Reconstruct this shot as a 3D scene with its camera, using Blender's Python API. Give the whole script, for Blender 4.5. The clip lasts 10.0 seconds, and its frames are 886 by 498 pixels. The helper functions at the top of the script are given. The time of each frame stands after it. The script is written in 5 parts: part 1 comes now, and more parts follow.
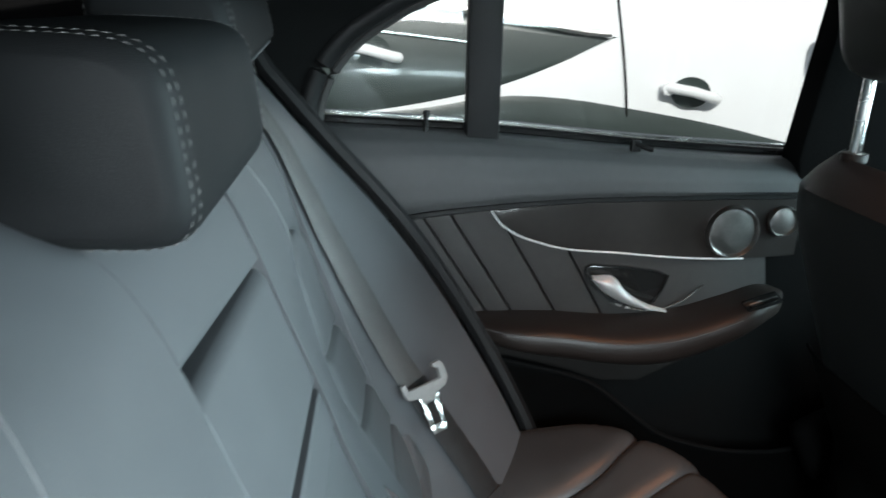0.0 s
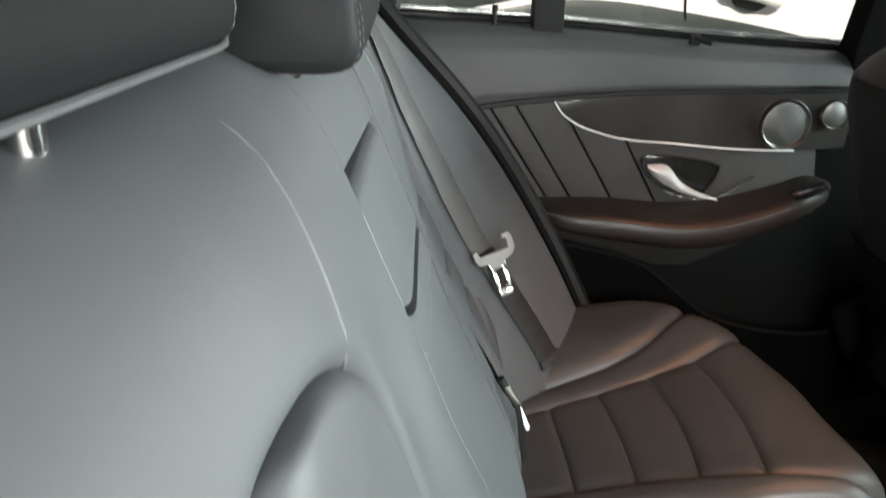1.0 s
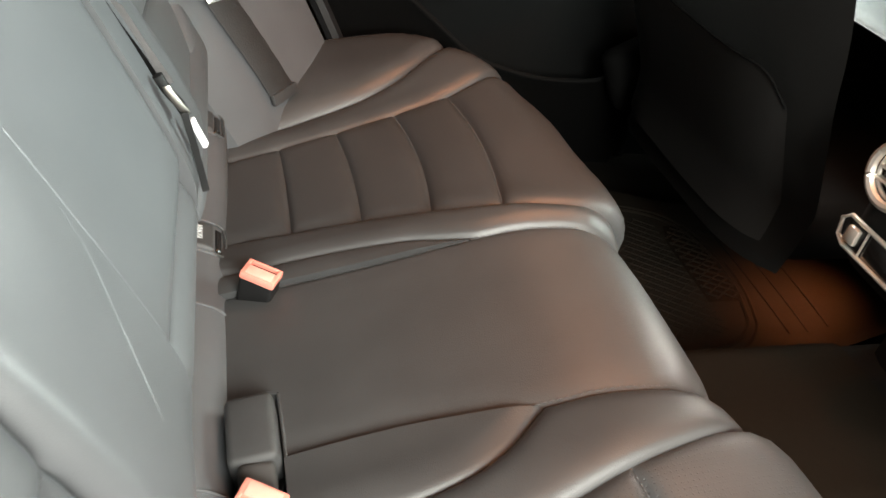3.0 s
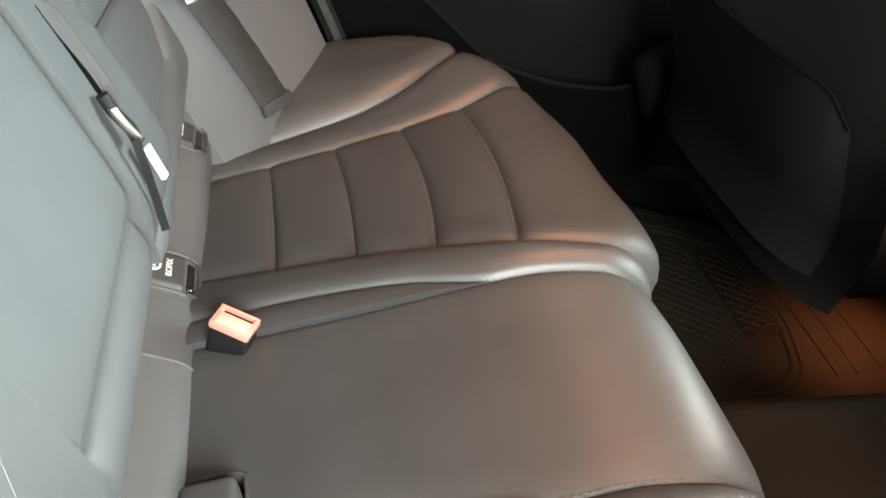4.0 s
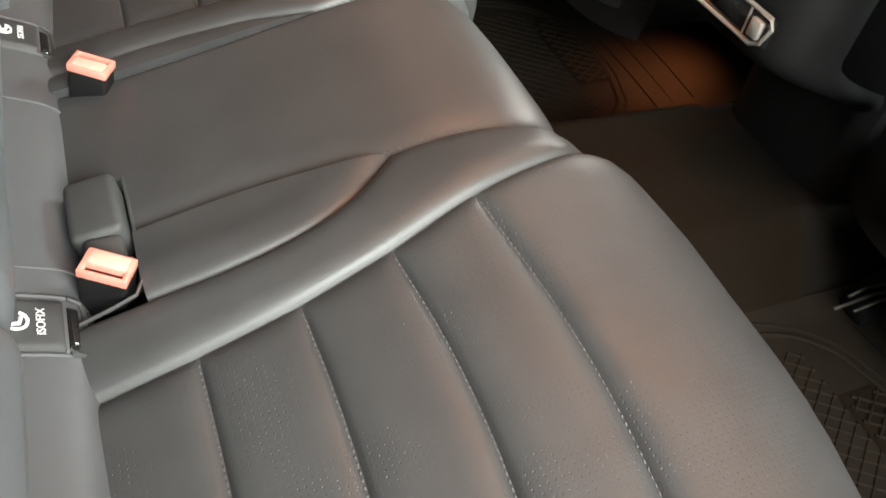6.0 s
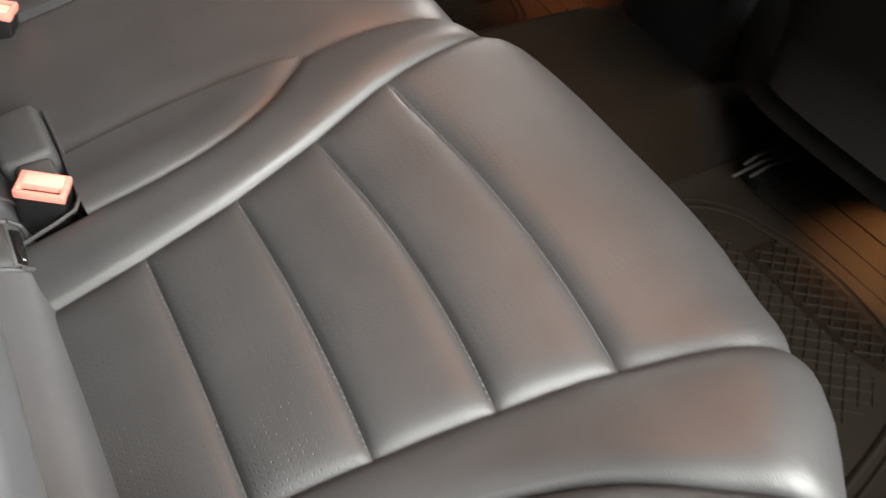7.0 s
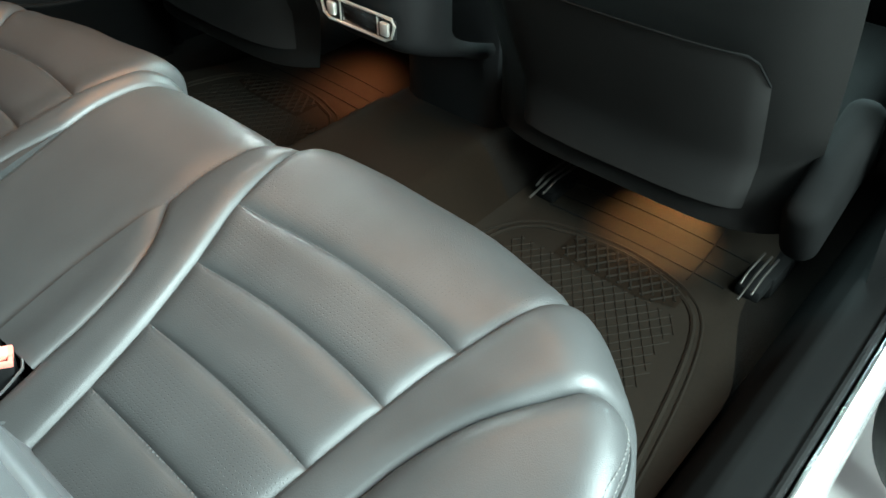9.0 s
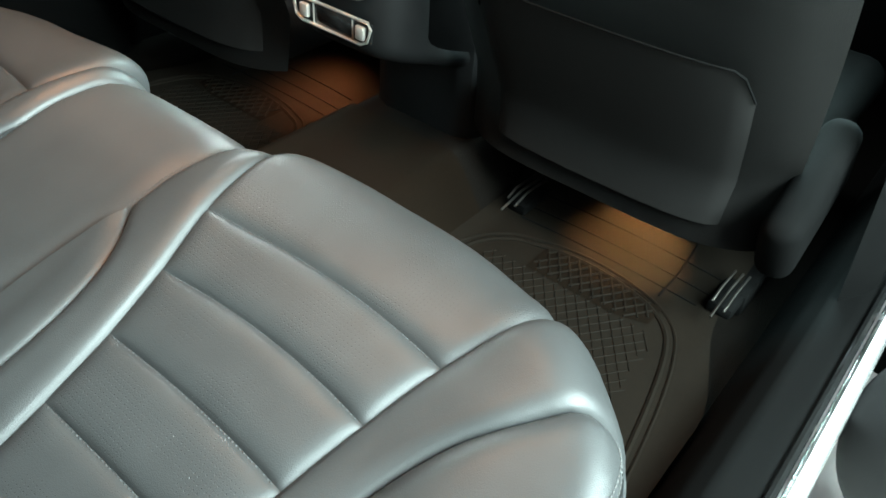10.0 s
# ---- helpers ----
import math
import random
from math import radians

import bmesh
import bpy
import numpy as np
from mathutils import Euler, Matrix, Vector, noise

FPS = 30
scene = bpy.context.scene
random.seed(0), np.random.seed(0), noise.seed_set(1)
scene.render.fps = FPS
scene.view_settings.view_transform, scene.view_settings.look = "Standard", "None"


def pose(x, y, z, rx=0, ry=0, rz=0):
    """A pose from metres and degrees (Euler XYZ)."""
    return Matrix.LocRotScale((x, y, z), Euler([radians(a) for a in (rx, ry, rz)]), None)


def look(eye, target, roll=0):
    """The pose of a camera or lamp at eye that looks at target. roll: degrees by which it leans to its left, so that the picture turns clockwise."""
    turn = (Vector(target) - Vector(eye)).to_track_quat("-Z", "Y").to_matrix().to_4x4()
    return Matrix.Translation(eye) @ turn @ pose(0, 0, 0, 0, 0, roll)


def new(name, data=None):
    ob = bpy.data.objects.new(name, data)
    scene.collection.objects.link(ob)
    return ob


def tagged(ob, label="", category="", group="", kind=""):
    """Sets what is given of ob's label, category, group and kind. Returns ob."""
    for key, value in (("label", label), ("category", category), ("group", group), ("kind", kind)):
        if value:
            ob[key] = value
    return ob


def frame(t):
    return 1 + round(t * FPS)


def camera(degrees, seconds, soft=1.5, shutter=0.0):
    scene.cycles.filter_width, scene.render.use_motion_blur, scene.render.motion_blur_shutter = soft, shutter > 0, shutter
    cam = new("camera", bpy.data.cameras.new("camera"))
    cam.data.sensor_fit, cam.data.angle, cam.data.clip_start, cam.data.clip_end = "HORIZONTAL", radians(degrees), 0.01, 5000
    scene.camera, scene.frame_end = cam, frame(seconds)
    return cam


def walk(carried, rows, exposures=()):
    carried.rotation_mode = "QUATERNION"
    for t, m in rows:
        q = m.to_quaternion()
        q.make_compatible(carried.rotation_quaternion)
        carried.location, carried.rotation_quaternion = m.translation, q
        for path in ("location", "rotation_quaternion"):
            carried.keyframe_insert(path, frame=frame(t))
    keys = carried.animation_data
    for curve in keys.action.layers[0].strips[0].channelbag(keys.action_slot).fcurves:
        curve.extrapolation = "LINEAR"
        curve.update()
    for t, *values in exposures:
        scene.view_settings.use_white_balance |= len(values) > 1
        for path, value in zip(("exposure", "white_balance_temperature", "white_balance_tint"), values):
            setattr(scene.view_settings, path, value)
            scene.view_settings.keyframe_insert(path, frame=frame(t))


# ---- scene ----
cam = camera(59.2, 10.0, shutter=0.4)
EXPOSURES = [(0, -0.58, 6430, 12), (0.7, -0.22, 7150, 14), (1.5, -0.19, 7750, 28), (2.2, 0.0, 7950, 25), (3.5, 0.69, 7900, 17), (4, 0.81, 7650, 16), (4.6, 0.84, 7300, 14), (5.2, 0.70, 7450, 15), (7, 0.46, 7600, 22), (7.5, 0.46, 7700, 24), (8, 0.56, 7950, 23), (8.6, 0.74, 7150, 5), (9, 0.90, 6420, -2), (10, 0.90, 6420, -2)]
PATH = [
    (0, (0.054, -0.4, 0.827), (0.258, 1.497, 0.229), 3.0),
    (0.5, (0.034, -0.45, 0.823), (0.11, 1.432, 0.151), 2.3),
    (1, (0.015, -0.507, 0.811), (0.109, 1.324, 0.011), 2.7),
    (1.5, (0.034, -0.551, 0.788), (0.27, 1.184, -0.178), 5.2),
    (2, (0.088, -0.532, 0.732), (0.587, 1.06, -0.372), 10.2),
    (2.2, (0.101, -0.512, 0.729), (0.662, 1.022, -0.426), 11.4),
    (3.3, (0.175, -0.382, 0.645), (0.69, 1.133, -0.554), 10.3),
    (3.5, (0.187, -0.352, 0.636), (0.679, 1.175, -0.558), 10.0),
    (4, (0.189, -0.325, 0.645), (0.684, 1.184, -0.57), 11.1),
    (4.5, (0.196, -0.383, 0.618), (0.739, 1.064, -0.652), 11.9),
    (5, (0.2, -0.435, 0.618), (0.797, 0.924, -0.723), 11.9),
    (5.5, (0.206, -0.471, 0.616), (0.862, 0.823, -0.761), 11.6),
    (6.8, (0.172, -0.537, 0.617), (0.97, 0.564, -0.85), 10.6),
    (7, (0.17, -0.559, 0.604), (1.007, 0.524, -0.854), 9.8),
    (7.5, (0.151, -0.61, 0.632), (1.091, 0.402, -0.814), 7.4),
    (8, (0.147, -0.641, 0.665), (1.205, 0.328, -0.729), 4.3),
    (8.5, (0.125, -0.673, 0.696), (1.24, 0.318, -0.636), 0.5),
    (9, (0.093, -0.686, 0.717), (1.238, 0.316, -0.581), 0.3),
    (9.5, (0.104, -0.678, 0.689), (1.274, 0.312, -0.596), 1.9),
    (10, (0.09, -0.653, 0.699), (1.332, 0.265, -0.571), 4.4),
]
walk(cam, [(t, look(eye, target, roll)) for t, eye, target, roll in PATH], EXPOSURES)

# ---- light ----
world = bpy.data.worlds.new("sky")
scene.world = world
world.use_nodes = True
wn = world.node_tree.nodes
sky = wn.new("ShaderNodeTexSky")
sky.sky_type, sky.sun_disc, sky.sun_elevation, sky.sun_rotation = "NISHITA", False, radians(36), radians(180)
pale = wn.new("ShaderNodeHueSaturation")
pale.inputs["Saturation"].default_value = 0.3
world.node_tree.links.new(sky.outputs[0], pale.inputs["Color"])
world.node_tree.links.new(pale.outputs[0], wn["Background"].inputs[0])
wn["Background"].inputs[1].default_value = 0.15


def lamp(name, kind, m, energy, colour, **more):
    data = bpy.data.lights.new(name, kind)
    data.energy, data.color = energy, colour
    if "size" in more:
        data.shape, data.size, data.size_y = "RECTANGLE", more["size"], more["size_y"]
    if "spread" in more:
        data.spread = radians(more["spread"])
    if "radius" in more:
        data.shadow_soft_size = more["radius"]
    if "spot" in more:
        data.spot_size, data.spot_blend = radians(more["spot"]), more["blend"]
    ob = new(name, data)
    ob.matrix_world = m
    return ob


# daylight through the open door behind the camera, the windscreen and the far window
lamp("open_door_daylight", "AREA", look((0.50, -1.40, 1.08), (0.10, 0.0, 0.48)), 66, (0.80, 0.96, 1.0), size=0.85, size_y=0.7)
lamp("doorway_daylight", "AREA", look((-0.02, -1.5, 0.95), (0.03, 0.60, 0.62)), 0.95, (0.86, 0.97, 1.0), size=0.5, size_y=0.4, spread=27)
lamp("windscreen_daylight", "AREA", look((1.62, 0.0, 0.86), (0.0, 0.0, 0.48)), 29, (0.66, 0.94, 1.0), size=1.2, size_y=0.34, spread=100)
lamp("far_window_daylight", "AREA", look((1.28, 0.735, 0.79), (0.35, -0.25, 0.25)), 7.0, (0.86, 0.97, 1.0), size=0.8, size_y=0.30, spread=100)
sun = lamp("sun", "SUN", look((0.6, -4.0, 2.9), (0.4, 0.0, 0.0)), 5.0, (1.0, 0.97, 0.92))
sun.data.angle = radians(3)
# warm courtesy lamps: in the roof and under the front seats
lamp("roof_lamp", "SPOT", look((0.55, 0.24, 0.97), (0.56, 0.36, 0.25)), 12.5, (1.0, 0.40, 0.16), spot=94, blend=1.0, radius=0.05)
lamp("roof_lamp", "SPOT", look((0.55, -0.20, 0.97), (0.56, -0.26, 0.25)), 7.5, (1.0, 0.42, 0.18), spot=94, blend=1.0, radius=0.05)
lamp("footwell_lamp", "SPOT", look((0.965, -0.36, 0.15), (0.935, -0.355, 0.0)), 8.0, (1.0, 0.55, 0.24), spot=82, blend=0.7, radius=0.012)
lamp("footwell_lamp", "SPOT", look((0.93, 0.255, 0.145), (0.915, 0.25, 0.0)), 1.8, (1.0, 0.36, 0.15), spot=112, blend=1.0, radius=0.012)

# ---- materials ----


def material(name, base, rough=0.5, metal=0.0, scale=60.0, vary=0.12, bump=0.05, fine=900.0, fine_bump=0.0, spec=0.5, coat=0.0, wrinkle=0.0):
    m = bpy.data.materials.new(name)
    m.use_nodes = True
    n, l = m.node_tree.nodes, m.node_tree.links
    b = n["Principled BSDF"]
    b.inputs["Roughness"].default_value, b.inputs["Metallic"].default_value = rough, metal
    b.inputs["Specular IOR Level"].default_value, b.inputs["Coat Weight"].default_value = spec, coat
    co = n.new("ShaderNodeTexCoord")
    big = n.new("ShaderNodeTexNoise")
    big.inputs["Scale"].default_value, big.inputs["Detail"].default_value = scale / 8, 4
    l.new(co.outputs["Object"], big.inputs["Vector"])
    small = n.new("ShaderNodeTexNoise")
    small.inputs["Scale"].default_value, small.inputs["Detail"].default_value = scale, 6
    l.new(co.outputs["Object"], small.inputs["Vector"])
    add = n.new("ShaderNodeMath")
    add.operation = "ADD"
    l.new(big.outputs["Fac"], add.inputs[0])
    l.new(small.outputs["Fac"], add.inputs[1])
    ramp = n.new("ShaderNodeValToRGB")
    ramp.color_ramp.elements[0].position, ramp.color_ramp.elements[1].position = 0.3, 0.7
    ramp.color_ramp.elements[0].color = (*[c * (1 - vary) for c in base], 1)
    ramp.color_ramp.elements[1].color = (*[min(1, c * (1 + vary)) for c in base], 1)
    half = n.new("ShaderNodeMath")
    half.operation, half.inputs[1].default_value = "MULTIPLY", 0.5
    l.new(add.outputs[0], half.inputs[0])
    l.new(half.outputs[0], ramp.inputs[0])
    l.new(ramp.outputs[0], b.inputs["Base Color"])
    rr = n.new("ShaderNodeMapRange")
    rr.inputs["From Min"].default_value, rr.inputs["From Max"].default_value = 0.35, 0.65
    rr.inputs["To Min"].default_value, rr.inputs["To Max"].default_value = max(0.02, rough - 0.06), min(1, rough + 0.06)
    l.new(big.outputs["Fac"], rr.inputs["Value"])
    l.new(rr.outputs[0], b.inputs["Roughness"])
    last = None
    if fine_bump:
        v = n.new("ShaderNodeTexVoronoi")
        v.inputs["Scale"].default_value = fine
        l.new(co.outputs["Object"], v.inputs["Vector"])
        bp = n.new("ShaderNodeBump")
        bp.inputs["Strength"].default_value, bp.inputs["Distance"].default_value = fine_bump, 0.0006
        l.new(v.outputs["Distance"], bp.inputs["Height"])
        last = bp
    if wrinkle:
        wv = n.new("ShaderNodeTexNoise")
        wv.inputs["Scale"].default_value, wv.inputs["Detail"].default_value, wv.inputs["Distortion"].default_value = 140, 5, 1.5
        mp = n.new("ShaderNodeMapping")
        mp.inputs["Scale"].default_value = (0.3, 1.0, 0.6)
        l.new(co.outputs["Object"], mp.inputs["Vector"])
        l.new(mp.outputs[0], wv.inputs["Vector"])
        bw = n.new("ShaderNodeBump")
        bw.inputs["Strength"].default_value, bw.inputs["Distance"].default_value = wrinkle, 0.002
        l.new(wv.outputs["Fac"], bw.inputs["Height"])
        if last:
            l.new(last.outputs[0], bw.inputs["Normal"])
        last = bw
    if bump:
        bp = n.new("ShaderNodeBump")
        bp.inputs["Strength"].default_value, bp.inputs["Distance"].default_value = bump, 0.002
        l.new(small.outputs["Fac"], bp.inputs["Height"])
        if last:
            l.new(last.outputs[0], bp.inputs["Normal"])
        last = bp
    if last:
        l.new(last.outputs[0], b.inputs["Normal"])
    return m


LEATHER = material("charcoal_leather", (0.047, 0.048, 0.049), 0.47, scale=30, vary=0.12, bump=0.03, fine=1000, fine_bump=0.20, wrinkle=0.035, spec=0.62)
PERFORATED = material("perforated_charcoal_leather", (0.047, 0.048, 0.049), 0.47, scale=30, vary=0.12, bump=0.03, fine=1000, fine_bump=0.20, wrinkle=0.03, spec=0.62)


def perforate(m, pitch, size):
    """Rows of fine punched holes, deeper in some patches than in others."""
    n, l = m.node_tree.nodes, m.node_tree.links
    b = n["Principled BSDF"]
    co = n.new("ShaderNodeTexCoord")
    sep = n.new("ShaderNodeSeparateXYZ")
    l.new(co.outputs["Object"], sep.inputs[0])
    waves = []
    for axis in ("X", "Y"):
        k, s = n.new("ShaderNodeMath"), n.new("ShaderNodeMath")
        k.operation, k.inputs[1].default_value = "MULTIPLY", math.pi / pitch
        s.operation = "SINE"
        l.new(sep.outputs[axis], k.inputs[0])
        l.new(k.outputs[0], s.inputs[0])
        waves.append(s)
    prod, side, ramp, patch, mask = n.new("ShaderNodeMath"), n.new("ShaderNodeMath"), n.new("ShaderNodeMapRange"), n.new("ShaderNodeTexNoise"), n.new("ShaderNodeMath")
    prod.operation, side.operation, mask.operation = "MULTIPLY", "ABSOLUTE", "MULTIPLY"
    l.new(waves[0].outputs[0], prod.inputs[0])
    l.new(waves[1].outputs[0], prod.inputs[1])
    l.new(prod.outputs[0], side.inputs[0])
    ramp.inputs["From Min"].default_value, ramp.inputs["From Max"].default_value = size, size + 0.1
    l.new(side.outputs[0], ramp.inputs["Value"])
    patch.inputs["Scale"].default_value = 16
    l.new(co.outputs["Object"], patch.inputs["Vector"])
    wide = n.new("ShaderNodeMapRange")
    wide.inputs["From Min"].default_value, wide.inputs["From Max"].default_value = 0.42, 0.62
    l.new(patch.outputs["Fac"], wide.inputs["Value"])
    l.new(ramp.outputs[0], mask.inputs[0])
    l.new(wide.outputs[0], mask.inputs[1])
    dark = n.new("ShaderNodeMixRGB")
    dark.inputs["Color2"].default_value = (0.030, 0.030, 0.031, 1)
    old = b.inputs["Base Color"].links[0].from_socket
    l.new(mask.outputs[0], dark.inputs["Fac"])
    l.new(old, dark.inputs["Color1"])
    l.new(dark.outputs[0], b.inputs["Base Color"])
    bp = n.new("ShaderNodeBump")
    bp.invert = True
    bp.inputs["Strength"].default_value, bp.inputs["Distance"].default_value = 0.5, 0.0008
    l.new(mask.outputs[0], bp.inputs["Height"])
    l.new(b.inputs["Normal"].links[0].from_socket, bp.inputs["Normal"])
    l.new(bp.outputs[0], b.inputs["Normal"])


perforate(PERFORATED, 0.0042, 0.86)
THREAD = material("grey_thread", (0.42, 0.41, 0.40), 0.7, scale=900, bump=0.2)
# charcoal leather with a paler base, making up for weak light on the backrest
BACK_LEATHER = material("brightened_matt_leather", (0.078, 0.081, 0.086), 0.52, scale=25, vary=0.10, bump=0.02, fine=1200, fine_bump=0.10, wrinkle=0.03, spec=0.6)
# charcoal leather darkened so its colour holds the shade on the headrests
HEAD_LEATHER = material("shaded_headrest_leather", (0.014, 0.0147, 0.0154), 0.58, scale=30, vary=0.1, bump=0.02, fine=1200, fine_bump=0.15, spec=0.12)
SEAM_GREY = material("grey_seam_cord", (0.10, 0.103, 0.107), 0.5, scale=900, bump=0.2)
HEAD_THREAD = material("mid_grey_thread", (0.13, 0.127, 0.124), 0.7, scale=900, bump=0.2)
DARK_THREAD = material("grey_seam_thread", (0.085, 0.085, 0.087), 0.7, scale=900, bump=0.2)
SOFT_TRIM = material("soft_black_trim", (0.036, 0.034, 0.033), 0.6, scale=80, bump=0.05, fine=1500, fine_bump=0.3, spec=0.3)
DARK_PLASTIC = material("dark_plastic", (0.008, 0.008, 0.0083), 0.5, scale=120, bump=0.04, fine=1300, fine_bump=0.2, spec=0.25)
GLOSS_BLACK = material("gloss_black", (0.012, 0.012, 0.012), 0.12, scale=50, bump=0.0, coat=0.3)
WOOD = material("dark_ash_inlay", (0.019, 0.016, 0.0145), 0.34, scale=60, vary=0.22, bump=0.03, spec=0.5)
CHROME = material("satin_chrome", (0.78, 0.77, 0.75), 0.22, 1.0, scale=200, vary=0.04, bump=0.0)
DARK_STEEL = material("dark_steel", (0.05, 0.047, 0.045), 0.4, 1.0, scale=200, vary=0.2, bump=0.03)
SATIN = material("satin_silver", (0.82, 0.81, 0.80), 0.38, 0.35, scale=200, vary=0.05, bump=0.0)
CONSOLE_METAL = material("satin_console_metal", (0.78, 0.74, 0.68), 0.34, 0.75, scale=200, vary=0.05, bump=0.0)
BAR_STEEL = material("brushed_bar_steel", (0.24, 0.22, 0.20), 0.42, 1.0, scale=200, vary=0.15, bump=0.02)
STEEL = material("steel", (0.62, 0.61, 0.6), 0.3, 1.0, scale=200, vary=0.06, bump=0.02)
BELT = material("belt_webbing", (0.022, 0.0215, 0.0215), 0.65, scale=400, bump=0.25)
# the same webbing in a paler colour, which paints in its grazing sheen
BELT_SHEEN = material("sheen_belt_webbing", (0.075, 0.072, 0.070), 0.6, scale=400, bump=0.2)
BELT_GREY = material("grey_tongue_plastic", (0.21, 0.205, 0.20), 0.5, scale=200, bump=0.03)
RED = material("red_buckle_plastic", (0.90, 0.27, 0.21), 0.22, scale=200, vary=0.06, bump=0.02)
# paler red than the button's frame
RED_PALE = material("pale_red_plastic", (0.92, 0.40, 0.32), 0.16, scale=200, vary=0.08, bump=0.02, coat=0.3)
WHITE_PRINT = material("white_print", (0.8, 0.8, 0.8), 0.6, scale=300, bump=0.0)
CARPET = material("dark_carpet", (0.0065, 0.0055, 0.0047), 0.95, scale=500, vary=0.4, bump=0.6, spec=0.04)
RUBBER = material("brown_rubber_mat", (0.0085, 0.0064, 0.0044), 0.82, scale=150, vary=0.2, bump=0.1, fine=700, fine_bump=0.3, spec=0.10)
MATT_BLACK = material("matt_black_trim", (0.0045, 0.0045, 0.0045), 0.85, scale=120, vary=0.2, bump=0.05, fine=1300, fine_bump=0.2, spec=0.07)
LOWER_TRIM = material("lower_door_trim", (0.013, 0.0115, 0.0105), 0.7, scale=120, vary=0.2, bump=0.05, fine=1300, fine_bump=0.2, spec=0.2)
GRILLE = material("brushed_grille_metal", (0.30, 0.29, 0.28), 0.34, 1.0, scale=260, vary=0.1, bump=0.03)
ROOF_LINING = material("roof_lining", (0.007, 0.007, 0.007), 0.95, scale=300, bump=0.2, spec=0.05)
WHITE_PAINT = material("white_car_paint", (0.92, 0.93, 0.94), 0.15, scale=4, vary=0.02, bump=0.0, coat=0.6)
FLOOR_OUT = material("pale_showroom_floor", (0.80, 0.78, 0.75), 0.4, scale=10, vary=0.05, bump=0.0)
BLACK_LEATHER = material("black_leather", (0.014, 0.013, 0.0126), 0.5, scale=30, bump=0.03, fine=1100, fine_bump=0.3, spec=0.3)
UPPER_TRIM = material("soft_grey_trim", (0.044, 0.045, 0.046), 0.6, scale=80, bump=0.05, fine=1500, fine_bump=0.3)
ARM_LEATHER = material("dark_brown_leather", (0.016, 0.0115, 0.0098), 0.45, scale=30, bump=0.02, fine=1300, fine_bump=0.14, spec=0.4)
DARK_GLASS = material("tinted_car_glass", (0.02, 0.028, 0.028), 0.06, scale=3, vary=0.1, bump=0.0)


def glass(name, tint):
    m = bpy.data.materials.new(name)
    m.use_nodes = True
    n, l = m.node_tree.nodes, m.node_tree.links
    n.clear()
    out, mix, tr, gl = (n.new("ShaderNode" + k) for k in ("OutputMaterial", "MixShader", "BsdfTransparent", "BsdfGlossy"))
    fr = n.new("ShaderNodeFresnel")
    fr.inputs["IOR"].default_value = 1.45
    tr.inputs["Color"].default_value = (*tint, 1)
    gl.inputs["Roughness"].default_value = 0.02
    l.new(fr.outputs[0], mix.inputs[0])
    l.new(tr.outputs[0], mix.inputs[1])
    l.new(gl.outputs[0], mix.inputs[2])
    l.new(mix.outputs[0], out.inputs[0])
    return m


WINDOW_GLASS = glass("tinted_window_glass", (0.97, 1.0, 0.99))

# ---- building blocks ----


def thing(name, label, category, at=(0, 0, 0), group="", kind=""):
    ob = new(name)
    ob.location = at
    ob.empty_display_size = 0.05
    return tagged(ob, label, category, group, kind)


def part(name, bm, mat, parent=None, label="", smooth=True):
    mesh = bpy.data.meshes.new(name)
    bmesh.ops.recalc_face_normals(bm, faces=bm.faces)
    bm.to_mesh(mesh)
    bm.free()
    mesh.materials.append(mat)
    if smooth:
        mesh.polygons.foreach_set("use_smooth", [True] * len(mesh.polygons))
        mesh.set_sharp_from_angle(angle=radians(42))
    ob = new(name, mesh)
    if parent:
        ob.parent = parent
        if not parent.parent:
            ob.matrix_parent_inverse = Matrix.Translation(-parent.location)
    return tagged(ob, label) if label else ob


def box(x0, x1, y0, y1, z0, z1, bevel=0.004, seg=2, bm=None):
    own = bmesh.new()
    bmesh.ops.create_cube(own, size=1)
    for v in own.verts:
        v.co = ((x0 + x1) / 2 + v.co.x * (x1 - x0), (y0 + y1) / 2 + v.co.y * (y1 - y0), (z0 + z1) / 2 + v.co.z * (z1 - z0))
    if bevel:
        bmesh.ops.bevel(own, geom=own.edges[:], offset=bevel, segments=seg, affect="EDGES", profile=0.5)
    return own


def placed(bm, m):
    bmesh.ops.transform(bm, matrix=m, verts=bm.verts[:])
    return bm


def joined(*bms):
    out = bms[0]
    for b in bms[1:]:
        mesh = bpy.data.meshes.new("join")
        b.to_mesh(mesh)
        out.from_mesh(mesh)
        bpy.data.meshes.remove(mesh)
        b.free()
    return out


